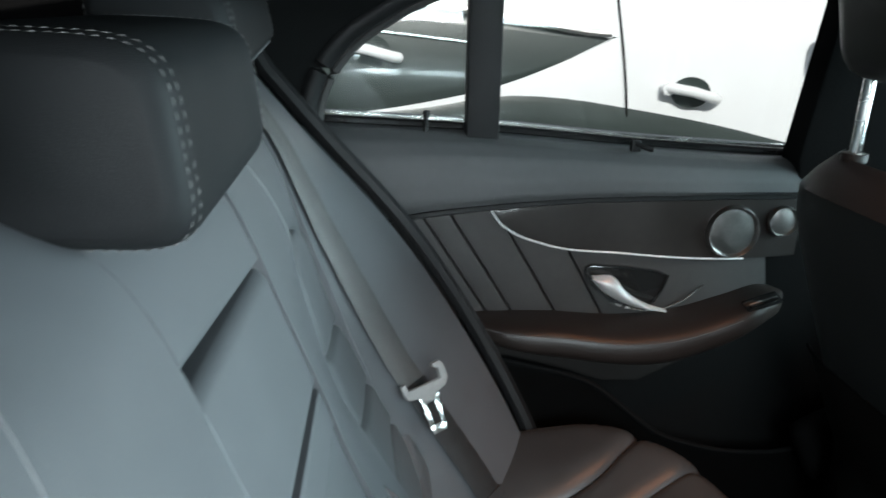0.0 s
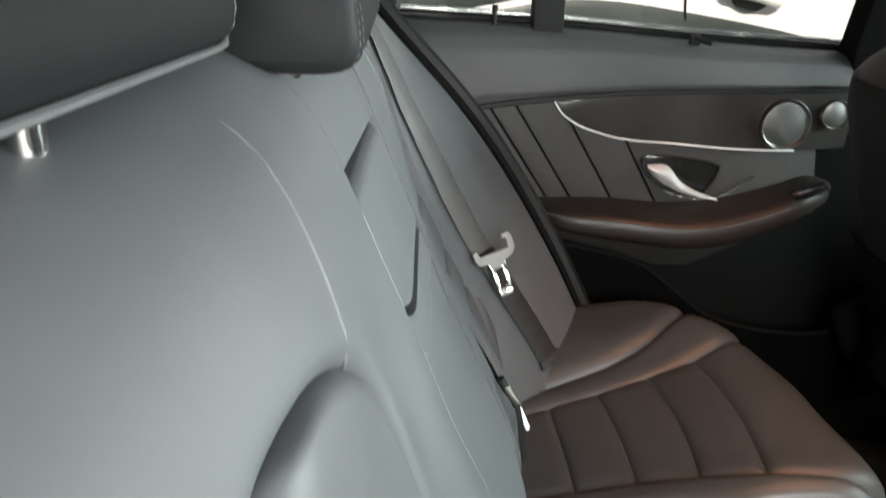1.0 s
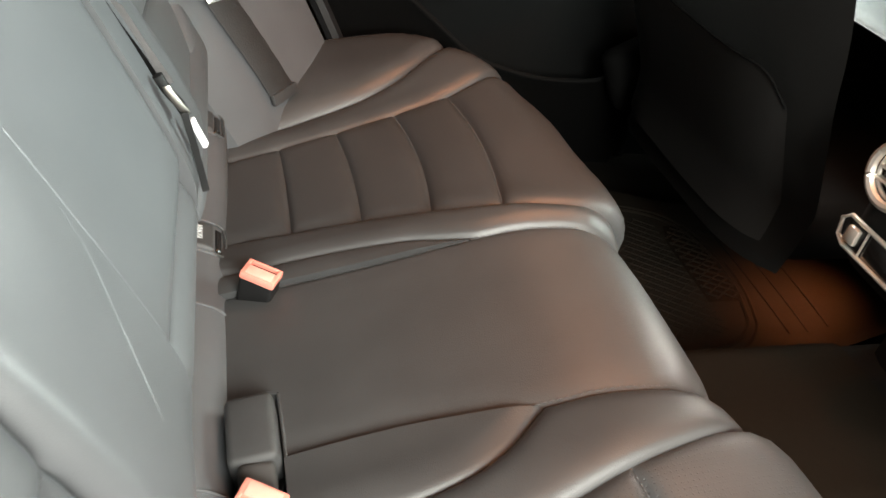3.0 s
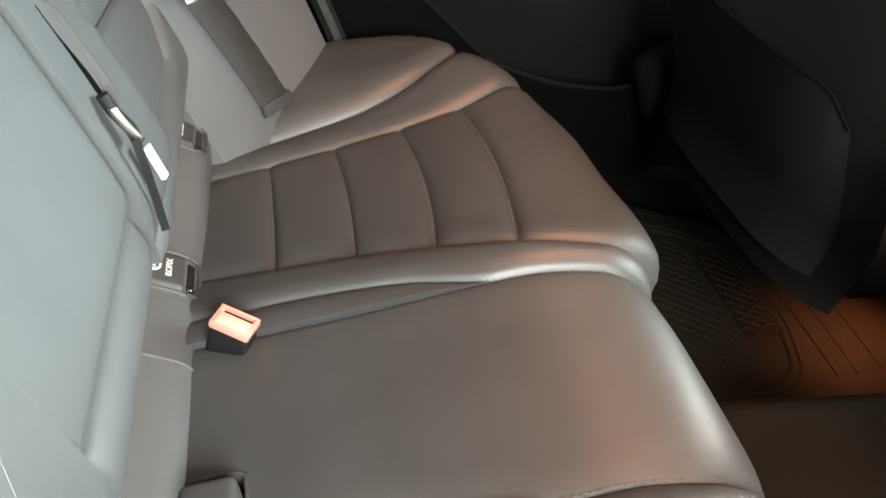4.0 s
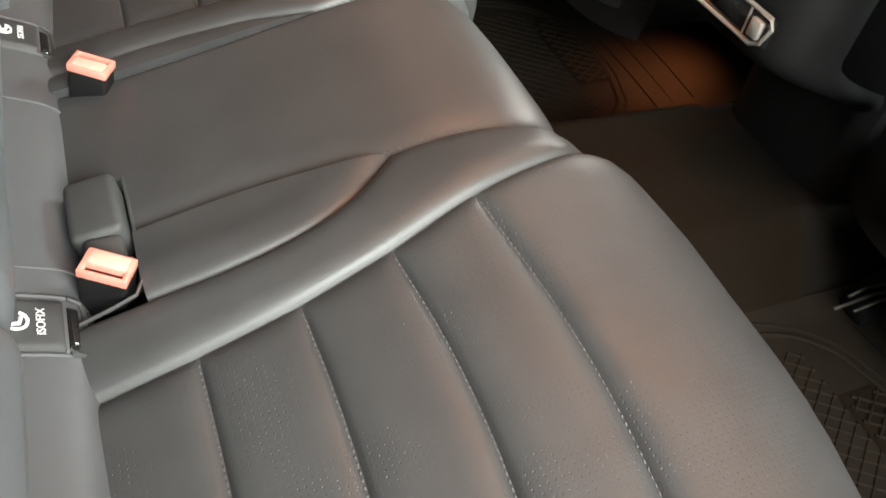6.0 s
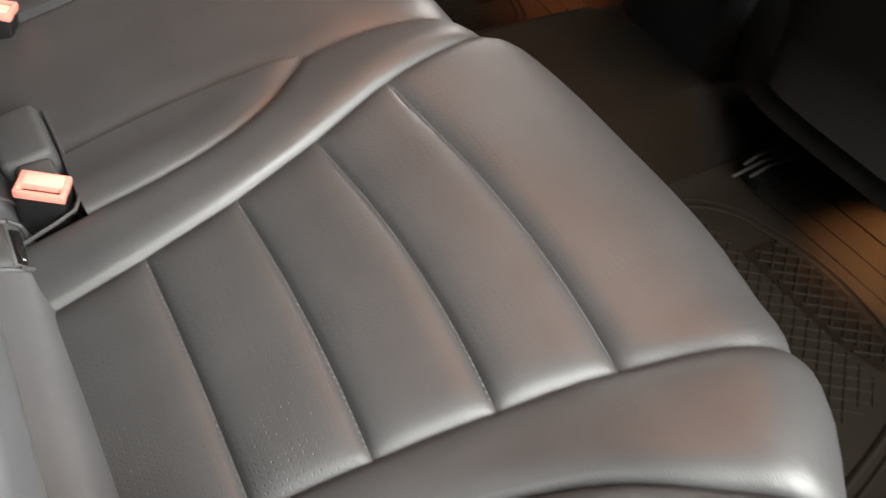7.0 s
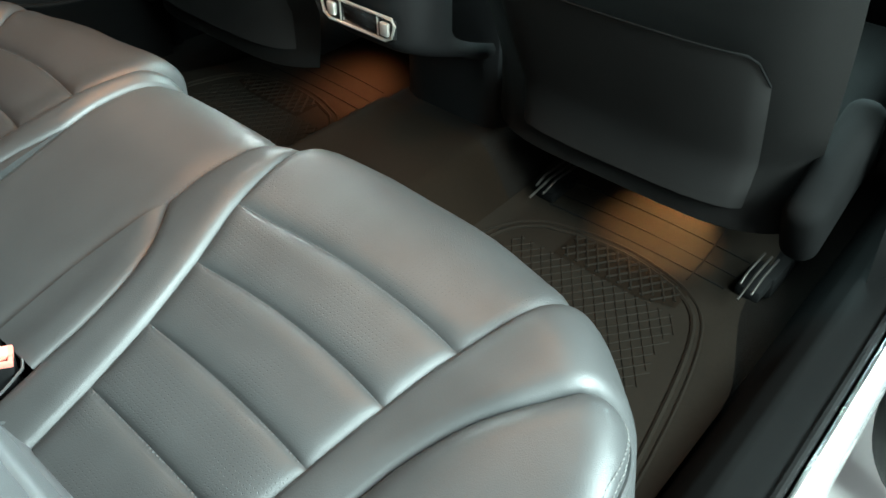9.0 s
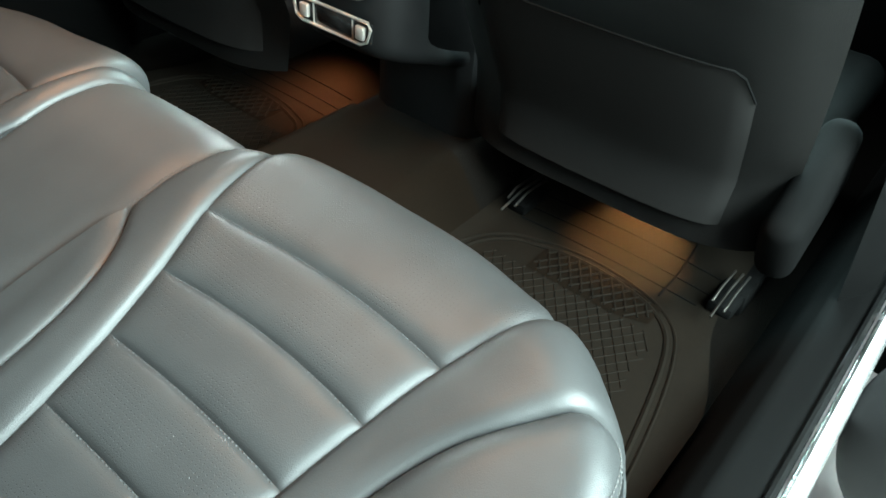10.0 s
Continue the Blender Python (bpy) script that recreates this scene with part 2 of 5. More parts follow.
def tube(points, radius, sides=8, closed=False, flat=None):
    """A round or flattened rod along points; flat: (width, thickness) and the width's direction."""
    bm = bmesh.new()
    pts = [Vector(p) for p in points]
    rings = []
    count = len(pts)
    for i, p in enumerate(pts):
        a, b = pts[(i - 1) % count if closed else max(i - 1, 0)], pts[(i + 1) % count if closed else min(i + 1, count - 1)]
        d = (b - a).normalized()
        ref = Vector(flat[2]) if flat else (Vector((0, 0, 1)) if abs(d.z) < 0.9 else Vector((1, 0, 0)))
        u = (ref - d * ref.dot(d)).normalized()
        w = d.cross(u)
        ru, rw = (flat[0] / 2, flat[1] / 2) if flat else (radius, radius)
        if flat:
            ring = [bm.verts.new(p + u * ru * s + w * rw * c) for s, c in ((-1, -0.6), (-0.97, -1), (0.97, -1), (1, -0.6), (1, 0.6), (0.97, 1), (-0.97, 1), (-1, 0.6))]
        else:
            ring = [bm.verts.new(p + u * ru * math.cos(k * 2 * math.pi / sides) + w * rw * math.sin(k * 2 * math.pi / sides)) for k in range(sides)]
        rings.append(ring)
    n = len(rings[0])
    for i in range(count if closed else count - 1):
        r, s = rings[i], rings[(i + 1) % count]
        for k in range(n):
            bm.faces.new((r[k], r[(k + 1) % n], s[(k + 1) % n], s[k]))
    if not closed:
        bm.faces.new(rings[0])
        bm.faces.new(rings[-1][::-1])
    return bm


def grid(fn, nu, nv, us=None, vs=None, wrap=False):
    """A sheet of fn(u, v) for u, v in 0..1."""
    bm = bmesh.new()
    us = us or [i / nu for i in range(nu + 1)]
    vs = vs or [j / nv for j in range(nv + 1)]
    vv = [[bm.verts.new(fn(u, v)) for v in vs] for u in us]
    for i in range(len(us) - 1):
        for j in range(len(vs) - 1):
            bm.faces.new((vv[i][j], vv[i + 1][j], vv[i + 1][j + 1], vv[i][j + 1]))
    return bm


def curve(points):
    """A smooth function through (t, value) points."""
    ts, xs = np.array([p[0] for p in points], float), np.array([p[1] for p in points], float)
    slope = np.gradient(xs, ts)

    def at(t):
        t = min(max(t, ts[0]), ts[-1])
        i = min(int(np.searchsorted(ts, t, side="right")) - 1, len(ts) - 2)
        h = ts[i + 1] - ts[i]
        s = (t - ts[i]) / h
        return float((1 + 2 * s) * (1 - s) ** 2 * xs[i] + s * (1 - s) ** 2 * h * slope[i] + s * s * (3 - 2 * s) * xs[i + 1] + s * s * (s - 1) * h * slope[i + 1])

    return at


def mixed(a, b, t):
    return a + (b - a) * t


def ease(a, b, x):
    t = min(1.0, max(0.0, (x - a) / (b - a)))
    return t * t * (3 - 2 * t)


EVEN = [0, 0.015, 0.04, 0.075, 0.12, 0.18, 0.26, 0.34, 0.42, 0.5, 0.58, 0.66, 0.74, 0.82, 0.88, 0.925, 0.96, 0.985, 1]


def swell(surface, corner, height, width, edges=(1, 1, 1, 1), soft=2.0):
    """The place of (u, v) on an upholstered panel, lowered by drop: see pillow."""

    def place(u, v, drop=0.0):
        p, q = corner(u, v)
        a = Vector(corner(0, v)), Vector(corner(1, v)), Vector(corner(u, 0)), Vector(corner(u, 1))
        here = Vector((p, q))
        f, dip = 1.0, 0.0
        for on, far in zip(edges, a):
            if on:
                d = min((here - far).length / (width * on), 1.0)
                dip = max(dip, 0.0022 * (1 - (here - far).length / 0.004))
                f *= 1 - (1 - d) ** soft
        point, normal = surface(p, q)
        return point + normal * ((height(p, q) if callable(height) else height) * f - drop - dip)

    return place


def pillow(surface, corner, height, width, tuck=0.012, us=EVEN, vs=EVEN, edges=(1, 1, 1, 1), soft=2.0):
    """An upholstered panel. corner(u, v) gives the place on the surface's own sheet; surface(p, q) the point and normal there.
    The panel swells by height within width of its seams and is tucked in below them. edges: which of u0, u1, v0, v1 are seams."""
    bm = bmesh.new()
    place = swell(surface, corner, height, width, edges, soft)
    vv = [[bm.verts.new(place(u, v, 0)) for v in vs] for u in us]
    for i in range(len(us) - 1):
        for j in range(len(vs) - 1):
            bm.faces.new((vv[i][j], vv[i + 1][j], vv[i + 1][j + 1], vv[i][j + 1]))
    n, m = len(us) - 1, len(vs) - 1
    rim = [(i, 0) for i in range(n)] + [(n, j) for j in range(m)] + [(i, m) for i in range(n, 0, -1)] + [(0, j) for j in range(m, 0, -1)]
    low = [bm.verts.new(place(us[i], vs[j], tuck)) for i, j in rim]
    for k, (i, j) in enumerate(rim):
        a, b = rim[k], rim[(k + 1) % len(rim)]
        bm.faces.new((vv[a[0]][a[1]], low[k], low[(k + 1) % len(rim)], vv[b[0]][b[1]]))
    return bm


def stitches(points, normal_at, length=0.0045, gap=0.002, radius=0.0006):
    """A row of thread stitches along a line of points."""
    out = bmesh.new()
    pts = [Vector(p) for p in points]
    run, total = [0.0], 0.0
    for a, b in zip(pts, pts[1:]):
        total += (b - a).length
        run.append(total)

    def along(d):
        i = max(0, min(int(np.searchsorted(run, d, side="right")) - 1, len(pts) - 2))
        t = (d - run[i]) / max(run[i + 1] - run[i], 1e-9)
        return pts[i].lerp(pts[i + 1], t)

    d = 0.0
    while d + length < total:
        a, b = along(d), along(d + length)
        n = Vector(normal_at(a))
        side = (b - a).cross(n).normalized() * radius
        mid = (a + b) / 2 + n * radius * 1.6
        low = [out.verts.new(v) for v in (a - side, a + side, b + side, b - side)]
        top = [out.verts.new(mid - side), out.verts.new(mid + side)]
        out.faces.new((low[0], low[1], top[1], top[0]))
        out.faces.new((top[0], top[1], low[2], low[3]))
        out.faces.new((low[1], low[2], top[1]))
        out.faces.new((low[3], low[0], top[0]))
        d += length + gap
    return out

# ---- setting: floor, roof, sides ----
floor = tagged(part("floor", box(-0.75, 1.9, -0.66, 0.72, -0.05, -0.006, 0.0), CARPET, smooth=False), "dark carpeted car floor under the seats", "floor", kind="structure")


def tunnel_sheet(u, v):
    y = mixed(-0.26, 0.26, v)
    return Vector((mixed(0.42, 1.3, u), y, -0.004 + 0.105 * (1 - ease(0.09, 0.19, abs(y)))))


tunnel = tagged(part("centre_tunnel", grid(tunnel_sheet, 4, 40), CARPET), "raised carpeted transmission tunnel between the footwells", "floor tunnel", kind="structure")

roof = tagged(part("ceiling", grid(lambda u, v: Vector((mixed(-0.9, 1.9, u), mixed(-0.60, 0.60, v), 1.02 - 0.10 * (2 * v - 1) ** 4 - 0.16 * (1 - ease(0, 0.4, u)))), 16, 24), ROOF_LINING), "dark cloth roof lining", "ceiling", kind="structure")
part("roof_skin", grid(lambda u, v: Vector((mixed(-0.9, 1.9, u), mixed(-0.63, 0.66, v), 1.05 - 0.10 * (2 * v - 1) ** 4 - 0.16 * (1 - ease(0, 0.4, u)))), 8, 12), WHITE_PAINT, roof)

closing = [box(-0.8, -0.045, 0.745, 0.80, 0.0, 1.08, 0.0), box(-0.8, -0.22, -0.74, -0.68, -0.1, 1.08, 0.0), box(1.08, 1.9, -0.74, -0.68, -0.1, 1.08, 0.0), box(0.80, 1.9, 0.76, 0.80, 0.95, 1.08, 0.0), box(-0.82, -0.78, -0.74, 0.80, -0.1, 1.08, 0.0)]
tagged(part("body_side", joined(*closing), ROOF_LINING, smooth=False), "dark inner sides closing the car's cabin", "body side", kind="structure")
tagged(part("rear_bulkhead", joined(box(-0.80, -0.18, -0.66, 0.70, 0.60, 0.655, 0.01), box(-0.80, -0.76, -0.66, 0.70, 0.0, 0.98, 0.0)), SOFT_TRIM, smooth=False), "dark parcel shelf and bulkhead behind the rear seat", "bulkhead", kind="structure")
tagged(part("dashboard_wall", box(1.72, 1.9, -0.66, 0.72, -0.05, 0.62, 0.03), DARK_PLASTIC), "dark dashboard closing the cabin's front", "dashboard", kind="structure")

# ---- rear bench cushion ----
INNER = curve([(0.13, 0.197), (0.214, 0.190), (0.280, 0.182), (0.344, 0.169), (0.406, 0.152), (0.45, 0.142), (0.48, 0.136), (0.52, 0.131), (0.60, 0.128), (0.70, 0.128)])
OUTER = curve([(0.13, 0.366), (0.215, 0.376), (0.283, 0.386), (0.351, 0.399), (0.418, 0.416), (0.461, 0.433), (0.497, 0.450), (0.56, 0.462), (0.70, 0.468)])
CREASE = curve([(0.13, 0.408), (0.20, 0.418), (0.254, 0.428), (0.329, 0.446), (0.376, 0.470), (0.409, 0.497), (0.438, 0.522), (0.455, 0.540), (0.48, 0.566), (0.52, 0.60), (0.70, 0.62)])
FOLD_NEAR = curve([(0.13, 0.141), (0.198, 0.139), (0.244, 0.138), (0.285, 0.133), (0.317, 0.124), (0.345, 0.108), (0.362, 0.093), (0.372, 0.084)])
FOLD_FAR = curve([(0.13, 0.141), (0.198, 0.139), (0.244, 0.138), (0.285, 0.134), (0.317, 0.129), (0.345, 0.121), (0.372, 0.114)])
STITCH_NEAR = curve([(0.13, 0.076), (0.28, 0.074), (0.372, 0.083), (0.43, 0.084), (0.46, 0.088), (0.49, 0.093), (0.55, 0.096), (0.70, 0.096)])
STITCH_FAR = curve([(0.13, 0.112), (0.28, 0.111), (0.372, 0.113), (0.43, 0.111), (0.46, 0.108), (0.49, 0.104), (0.55, 0.1), (0.70, 0.098)])
EDGE = curve([(0.13, 0.618), (0.30, 0.607), (0.36, 0.593), (0.39, 0.584), (0.41, 0.579), (0.43, 0.571), (0.445, 0.562), (0.455, 0.549)])
FRONT = curve([(0.0, 0.524), (0.06, 0.523), (0.10, 0.520), (0.122, 0.523), (0.145, 0.543), (0.17, 0.552), (0.27, 0.557), (0.38, 0.551), (0.45, 0.528), (0.50, 0.503), (0.54, 0.472), (0.58, 0.437), (0.62, 0.40), (0.66, 0.36)])
ROLL = 0.055
POCKET = (0.191, -0.16, -0.010)


def cushion_top(x, y):
    a = abs(y)
    z = 0.148 + 0.285 * x - 0.6 * max(0.0, x - 0.40) ** 1.5
    z -= 0.085 * min(max(a - 0.17, 0.0), 0.25) * (1 - 0.5 * ease(0.40, 0.5, x))
    z += 0.016 * ease(0.40, 0.50, a) + 0.004 * ease(0.42, 0.50, x) * ease(0.38, 0.45, a)
    z += 0.008 * math.exp(-((a - 0.135) / 0.035) ** 2)
    return z


def cushion(s, y, hollow=False):
    a = abs(y)

    def point(s, y):
        s0 = FRONT(abs(y)) - ROLL - 0.010 * ease(0.12, 0.30, y) + 0.004 * ease(0.12, 0.30, -y)
        if s <= s0:
            x, z = s, cushion_top(s, y)
        else:
            t = (s - s0) / ROLL
            z0 = cushion_top(s0, y)
            if t < 1.45:
                x, z = s0 + ROLL * math.sin(t), z0 - ROLL * (1 - math.cos(t))
            else:
                more = (t - 1.45) * ROLL
                x, z = s0 + ROLL * math.sin(1.45) - 0.15 * more, z0 - ROLL * (1 - math.cos(1.45)) - more
        if hollow and s < POCKET[0] and POCKET[1] < y < POCKET[2]:
            z -= 0.055 * min(1, (POCKET[0] - s) / 0.002, (y - POCKET[1]) / 0.002, (POCKET[2] - y) / 0.002)
        return Vector((x, y, z))

    here = point(s, y)
    e = 0.002
    if hollow and s < POCKET[0] + 0.003 and POCKET[1] - 0.003 < y < POCKET[2] + 0.003:
        return here, Vector((-0.27, 0, 0.96))
    du, dv = point(s + e, y) - point(s - e, y), point(s, y + e) - point(s, y - e)
    return here, du.cross(dv).normalized()


bench = thing("rear_seat_cushion", "charcoal leather rear bench cushion with pleated outer seats", "car seat", (0.33, 0, 0))
SEAMS = [lambda v: 0.128, lambda v: 0.2145 + 0.006 * v * (1 - v), lambda v: 0.2805 + 0.018 * v * (1 - v), lambda v: 0.3445 + 0.006 * v + 0.038 * v * (1 - v), lambda v: 0.4085 + 0.011 * v + 0.05 * v * (1 - v), lambda v: 0.675]


def side_panels(sign, stitch):
    FOLD = FOLD_FAR if sign > 0 else FOLD_NEAR
    for k in range(5):
        a, b = SEAMS[k], SEAMS[k + 1]

        def corner(u, v):
            s = mixed(a(v), b(v), u)
            return s, sign * mixed(INNER(s), OUTER(s), v)

        us = EVEN if k < 4 else [0, 0.01, 0.025, 0.05, 0.08, 0.12, 0.17, 0.22, 0.27, 0.32, 0.37, 0.42, 0.47, 0.52, 0.57, 0.63, 0.7, 0.8, 1]
        part("seat_pleat", pillow(cushion, corner, 0.0045, 0.021, us=us, edges=(k > 0, k < 4, 1, 1)), PERFORATED, bench)
        if k:
            line = [cushion(a(v / 40) - 0.0008, sign * mixed(INNER(a(v / 40)), OUTER(a(v / 40)), v / 40)) for v in range(1, 40)]
            part("seam_thread", stitches([p - n * 0.0007 for p, n in line], lambda q: (-0.27, 0, 0.96), 0.0030, 0.0016, 0.00042), DARK_THREAD, bench)

    long_us = [i / 44 for i in range(45)]

    def inner_edge(s):
        return FOLD(s) if s < 0.372 else stitch(s)

    part("inner_bolster", pillow(cushion, lambda u, v: ((s := mixed(0.128, 0.675, u)), sign * mixed(inner_edge(s), INNER(s), v))[0:2], 0.006, 0.018, us=[i / 60 for i in range(61)], edges=(0, 0, 1, 1)), LEATHER, bench)
    part("bolster_gusset", pillow(cushion, lambda u, v: ((s := mixed(0.128 if sign > 0 else 0.192, 0.372, u)), sign * mixed(stitch(s), FOLD(s), v))[0:2], 0.007, 0.03, us=[i / 61 for i in range(62)], edges=(0, 0, 0, 1)), LEATHER, bench)
    part("outer_bolster", pillow(cushion, lambda u, v: ((s := mixed(0.128, 0.675, u)), sign * mixed(OUTER(s), CREASE(s), v))[0:2], 0.007, 0.022, us=[i / 60 for i in range(61)], edges=(0, 0, 1, 1)), LEATHER, bench)
    def thigh(u, v):
        s = mixed(0.128, 0.455, u)
        return s, sign * mixed(CREASE(s), EDGE(s), v)

    part("thigh_pad", pillow(cushion, thigh, 0.012, 0.030, tuck=0.2, us=[0, 0.1, 0.2, 0.3, 0.4, 0.5, 0.58, 0.65, 0.71, 0.76, 0.8, 0.84, 0.87, 0.9, 0.92, 0.94, 0.96, 0.975, 0.99, 1], edges=(0, 1, 1, 1)), LEATHER, bench)
    # piping and double stitching along the outer edge
    rim = []
    for i in range(60):
        s = mixed(0.20, 0.4545, i / 59)
        p, n = cushion(s, sign * (EDGE(s) + 0.001))
        rim.append(p + Vector((0.0015, 0, -0.003)))
    part("piping", tube(rim, 0.0024, 6), LEATHER, bench)
    on_pad = swell(cushion, thigh, 0.012, 0.030, (0, 1, 1, 1))
    for inset in (0.0035, 0.0085):
        row = []
        for i in range(90):
            u = mixed(0.30, 0.985, i / 89)
            s = mixed(0.128, 0.455, u)
            row.append(on_pad(u, 1 - min(0.5, inset / max(0.01, EDGE(s) - CREASE(s)))) + Vector((0.0003, 0, 0.0004)))
        part("piping_thread", stitches(row, lambda q: (0.3, -0.3, 0.9), 0.0036, 0.0016, 0.0004), HEAD_THREAD, bench, "pale grey double stitching")


side_panels(1, STITCH_FAR)
side_panels(-1, STITCH_NEAR)
fine = [0.13 + 0.004 * i for i in range(14)] + [0.1885, 0.1895, 0.1905, 0.1915, 0.194, 0.2] + [0.21 + 0.0155 * i for i in range(31)]
across = sorted([i / 30 for i in range(31)] + [0.006, 0.015, 0.985, 0.994] + [(-0.010 + d + 0.075) / 0.187 for d in (-0.004, -0.0015, 0, 0.0015, 0.004)])
part("centre_cushion", pillow(lambda s, y: cushion(s, y, True), lambda u, v: ((s := mixed(0.128, 0.675, u)), mixed(-STITCH_NEAR(s), STITCH_FAR(s), v))[0:2], 0.004, 0.03, us=[(s - 0.128) / 0.547 for s in fine], vs=across, edges=(0, 0, 1, 1)), LEATHER, bench)
for sg, st in ((1, STITCH_FAR), (-1, STITCH_NEAR)):
    line = [cushion(s, sg * (st(s) - 0.002)) for s in [0.2 + 0.0042 * i for i in range(66)]]
    part("seam_thread", stitches([p + n * 0.0010 for p, n in line], lambda q: (-0.27, 0, 0.96), 0.004, 0.0018, 0.00045), DARK_THREAD, bench)
part("cushion_core", box(0.10, 0.40, -0.60, 0.60, 0.0, 0.115, 0.01), CARPET, bench)

# rim of the buckle pocket
rim = [Vector((x, y, cushion_top(x, y) + 0.004)) for x, y in ((0.150, -0.008), (0.184, -0.008), (0.190, -0.012), (0.191, -0.04), (0.192, -0.09), (0.191, -0.125), (0.186, -0.135), (0.17, -0.139), (0.150, -0.142))]
part("pocket_rim", tube(rim, 0.0014, 6), LEATHER, bench, "thin leather lip round the buckle pocket")

# ---- rear backrest ----
BACK_X = curve([(0.10, 0.15), (0.20, 0.145), (0.25, 0.140), (0.30, 0.130), (0.35, 0.111), (0.40, 0.088), (0.45, 0.063), (0.50, 0.038), (0.575, 0.011), (0.62, -0.004), (0.65, -0.014), (0.675, -0.025), (0.70, -0.040), (0.715, -0.053), (0.728, -0.071), (0.737, -0.094), (0.742, -0.125)])
BACK_TOP = 0.742


def backrest(y, z):
    """A point of the backrest's face and its normal: the far side falls back towards the door."""
    e = 0.002
    slope = (BACK_X(z + e) - BACK_X(z - e)) / (2 * e)
    lean = (fall_back(y + e, z) - fall_back(y - e, z)) / (2 * e)
    return Vector((BACK_X(z) - fall_back(y, z), y, z)), Vector((1, lean, -slope)).normalized()


def fall_back(y, z):
    return 0.016 * ease(0.18, 0.42, y) * ease(0.27, 0.40, z)


def slant(y, z):
    """The far oval and its pleats sink towards the door."""
    return z - 0.23 * max(0.0, y - 0.2) * ease(0.30, 0.46, z)


back = thing("rear_bench_back", "charcoal leather rear backrest with pleated oval panels and folding armrest", "car seat", (0.05, 0, 0.25))
ARCH_STEPS = (0.0, 0.09, 0.21, 0.36, 0.49, 0.62, 0.73, 0.83, 0.90, 0.955, 0.985)


class Oval:
    """The outline of one side's pleated panel, by height: its inner and outer edge."""

    def __init__(self, inner, outer, peak, sign):
        self.sign, self.peak = sign, peak
        self.inner, self.outer = curve([*inner, (peak[1], peak[0] - 0.003)]), curve([*outer, (peak[1], peak[0] + 0.003)])

    def at(self, v, z):
        y = self.sign * mixed(self.inner(z), self.outer(z), v)
        return y, slant(y, z)

    def path(self):
        heights = [mixed(0.295, self.peak[1], f) for f in ARCH_STEPS]
        line = [self.at(0, z) for z in heights] + [self.at(0.5, self.peak[1])] + [self.at(1, z) for z in heights[::-1]]
        return [curve([(i, p[k]) for i, p in enumerate(line)]) for k in (0, 1)]


FAR_OVAL = Oval([(0.27, 0.222), (0.40, 0.214), (0.48, 0.203), (0.54, 0.197), (0.58, 0.199), (0.605, 0.207), (0.625, 0.223), (0.637, 0.246), (0.643, 0.274)],
                [(0.27, 0.345), (0.325, 0.357), (0.350, 0.384), (0.40, 0.404), (0.48, 0.414), (0.54, 0.417), (0.575, 0.414), (0.605, 0.402), (0.625, 0.382), (0.637, 0.355), (0.643, 0.332)], (0.310, 0.646), 1)
NEAR_OVAL = Oval([(0.27, 0.222), (0.40, 0.218), (0.48, 0.208), (0.54, 0.201), (0.59, 0.205), (0.615, 0.214), (0.635, 0.232), (0.652, 0.262), (0.663, 0.300)],
                 [(0.27, 0.416), (0.40, 0.414), (0.48, 0.412), (0.54, 0.413), (0.60, 0.414), (0.635, 0.412), (0.652, 0.404), (0.663, 0.385)], (0.346, 0.669), -1)
OUT_PATH = [(0.112, 0.295), (0.112, 0.33), (0.112, 0.38), (0.111, 0.45), (0.107, 0.52), (0.103, 0.58), (0.103, 0.64), (0.104, 0.70), (0.11, 0.730), (0.15, 0.740), (0.23, 0.742), (0.30, 0.742), (0.35, 0.742), (0.395, 0.738), (0.425, 0.72), (0.44, 0.68), (0.447, 0.63), (0.447, 0.57), (0.447, 0.51), (0.447, 0.45), (0.447, 0.38), (0.447, 0.33), (0.447, 0.295)]
outside_y, outside_z = (curve([(i, p[k]) for i, p in enumerate(OUT_PATH)]) for k in (0, 1))
# how far the middle of the backrest stands proud, by height
CENTRE = curve([(0.29, 0.009), (0.34, 0.011), (0.42, 0.013), (0.48, 0.014), (0.54, 0.013), (0.575, 0.011), (0.61, 0.008), (0.65, 0.005), (0.68, 0.006), (0.72, 0.009), (0.742, 0.009)])


def bolster_height(y, z):
    side = (0.006 + 0.010 * (1 - ease(0.36, 0.54, z))) * (1 - (0.45 if y > 0 else 0.80) * ease(0.24, 0.38, abs(y)))
    return mixed(CENTRE(z), side, ease(0.11, 0.18, abs(y)))


def backrest_cord(name, line, lift, radius=0.0009, drop=0.0, mat=SEAM_GREY):
    """A fine seam cord over the backrest through (y, z) points."""
    ys, zs = (curve([(i, p[k]) for i, p in enumerate(line)]) for k in (0, 1))
    pts = []
    count = 10 * (len(line) - 1)
    for i in range(count + 1):
        y, z = ys(i / 10), zs(i / 10)
        p, n = backrest(y, z)
        pts.append(p + n * ((CENTRE(z) if abs(y) < 0.1 else bolster_height(y, z)) + lift - drop * max(0.0, 1 - 5 * i / count) - radius * 1.6 * abs(2 * i / count - 1) ** 12))
    part(name, tube(pts, radius, 6), mat, back)


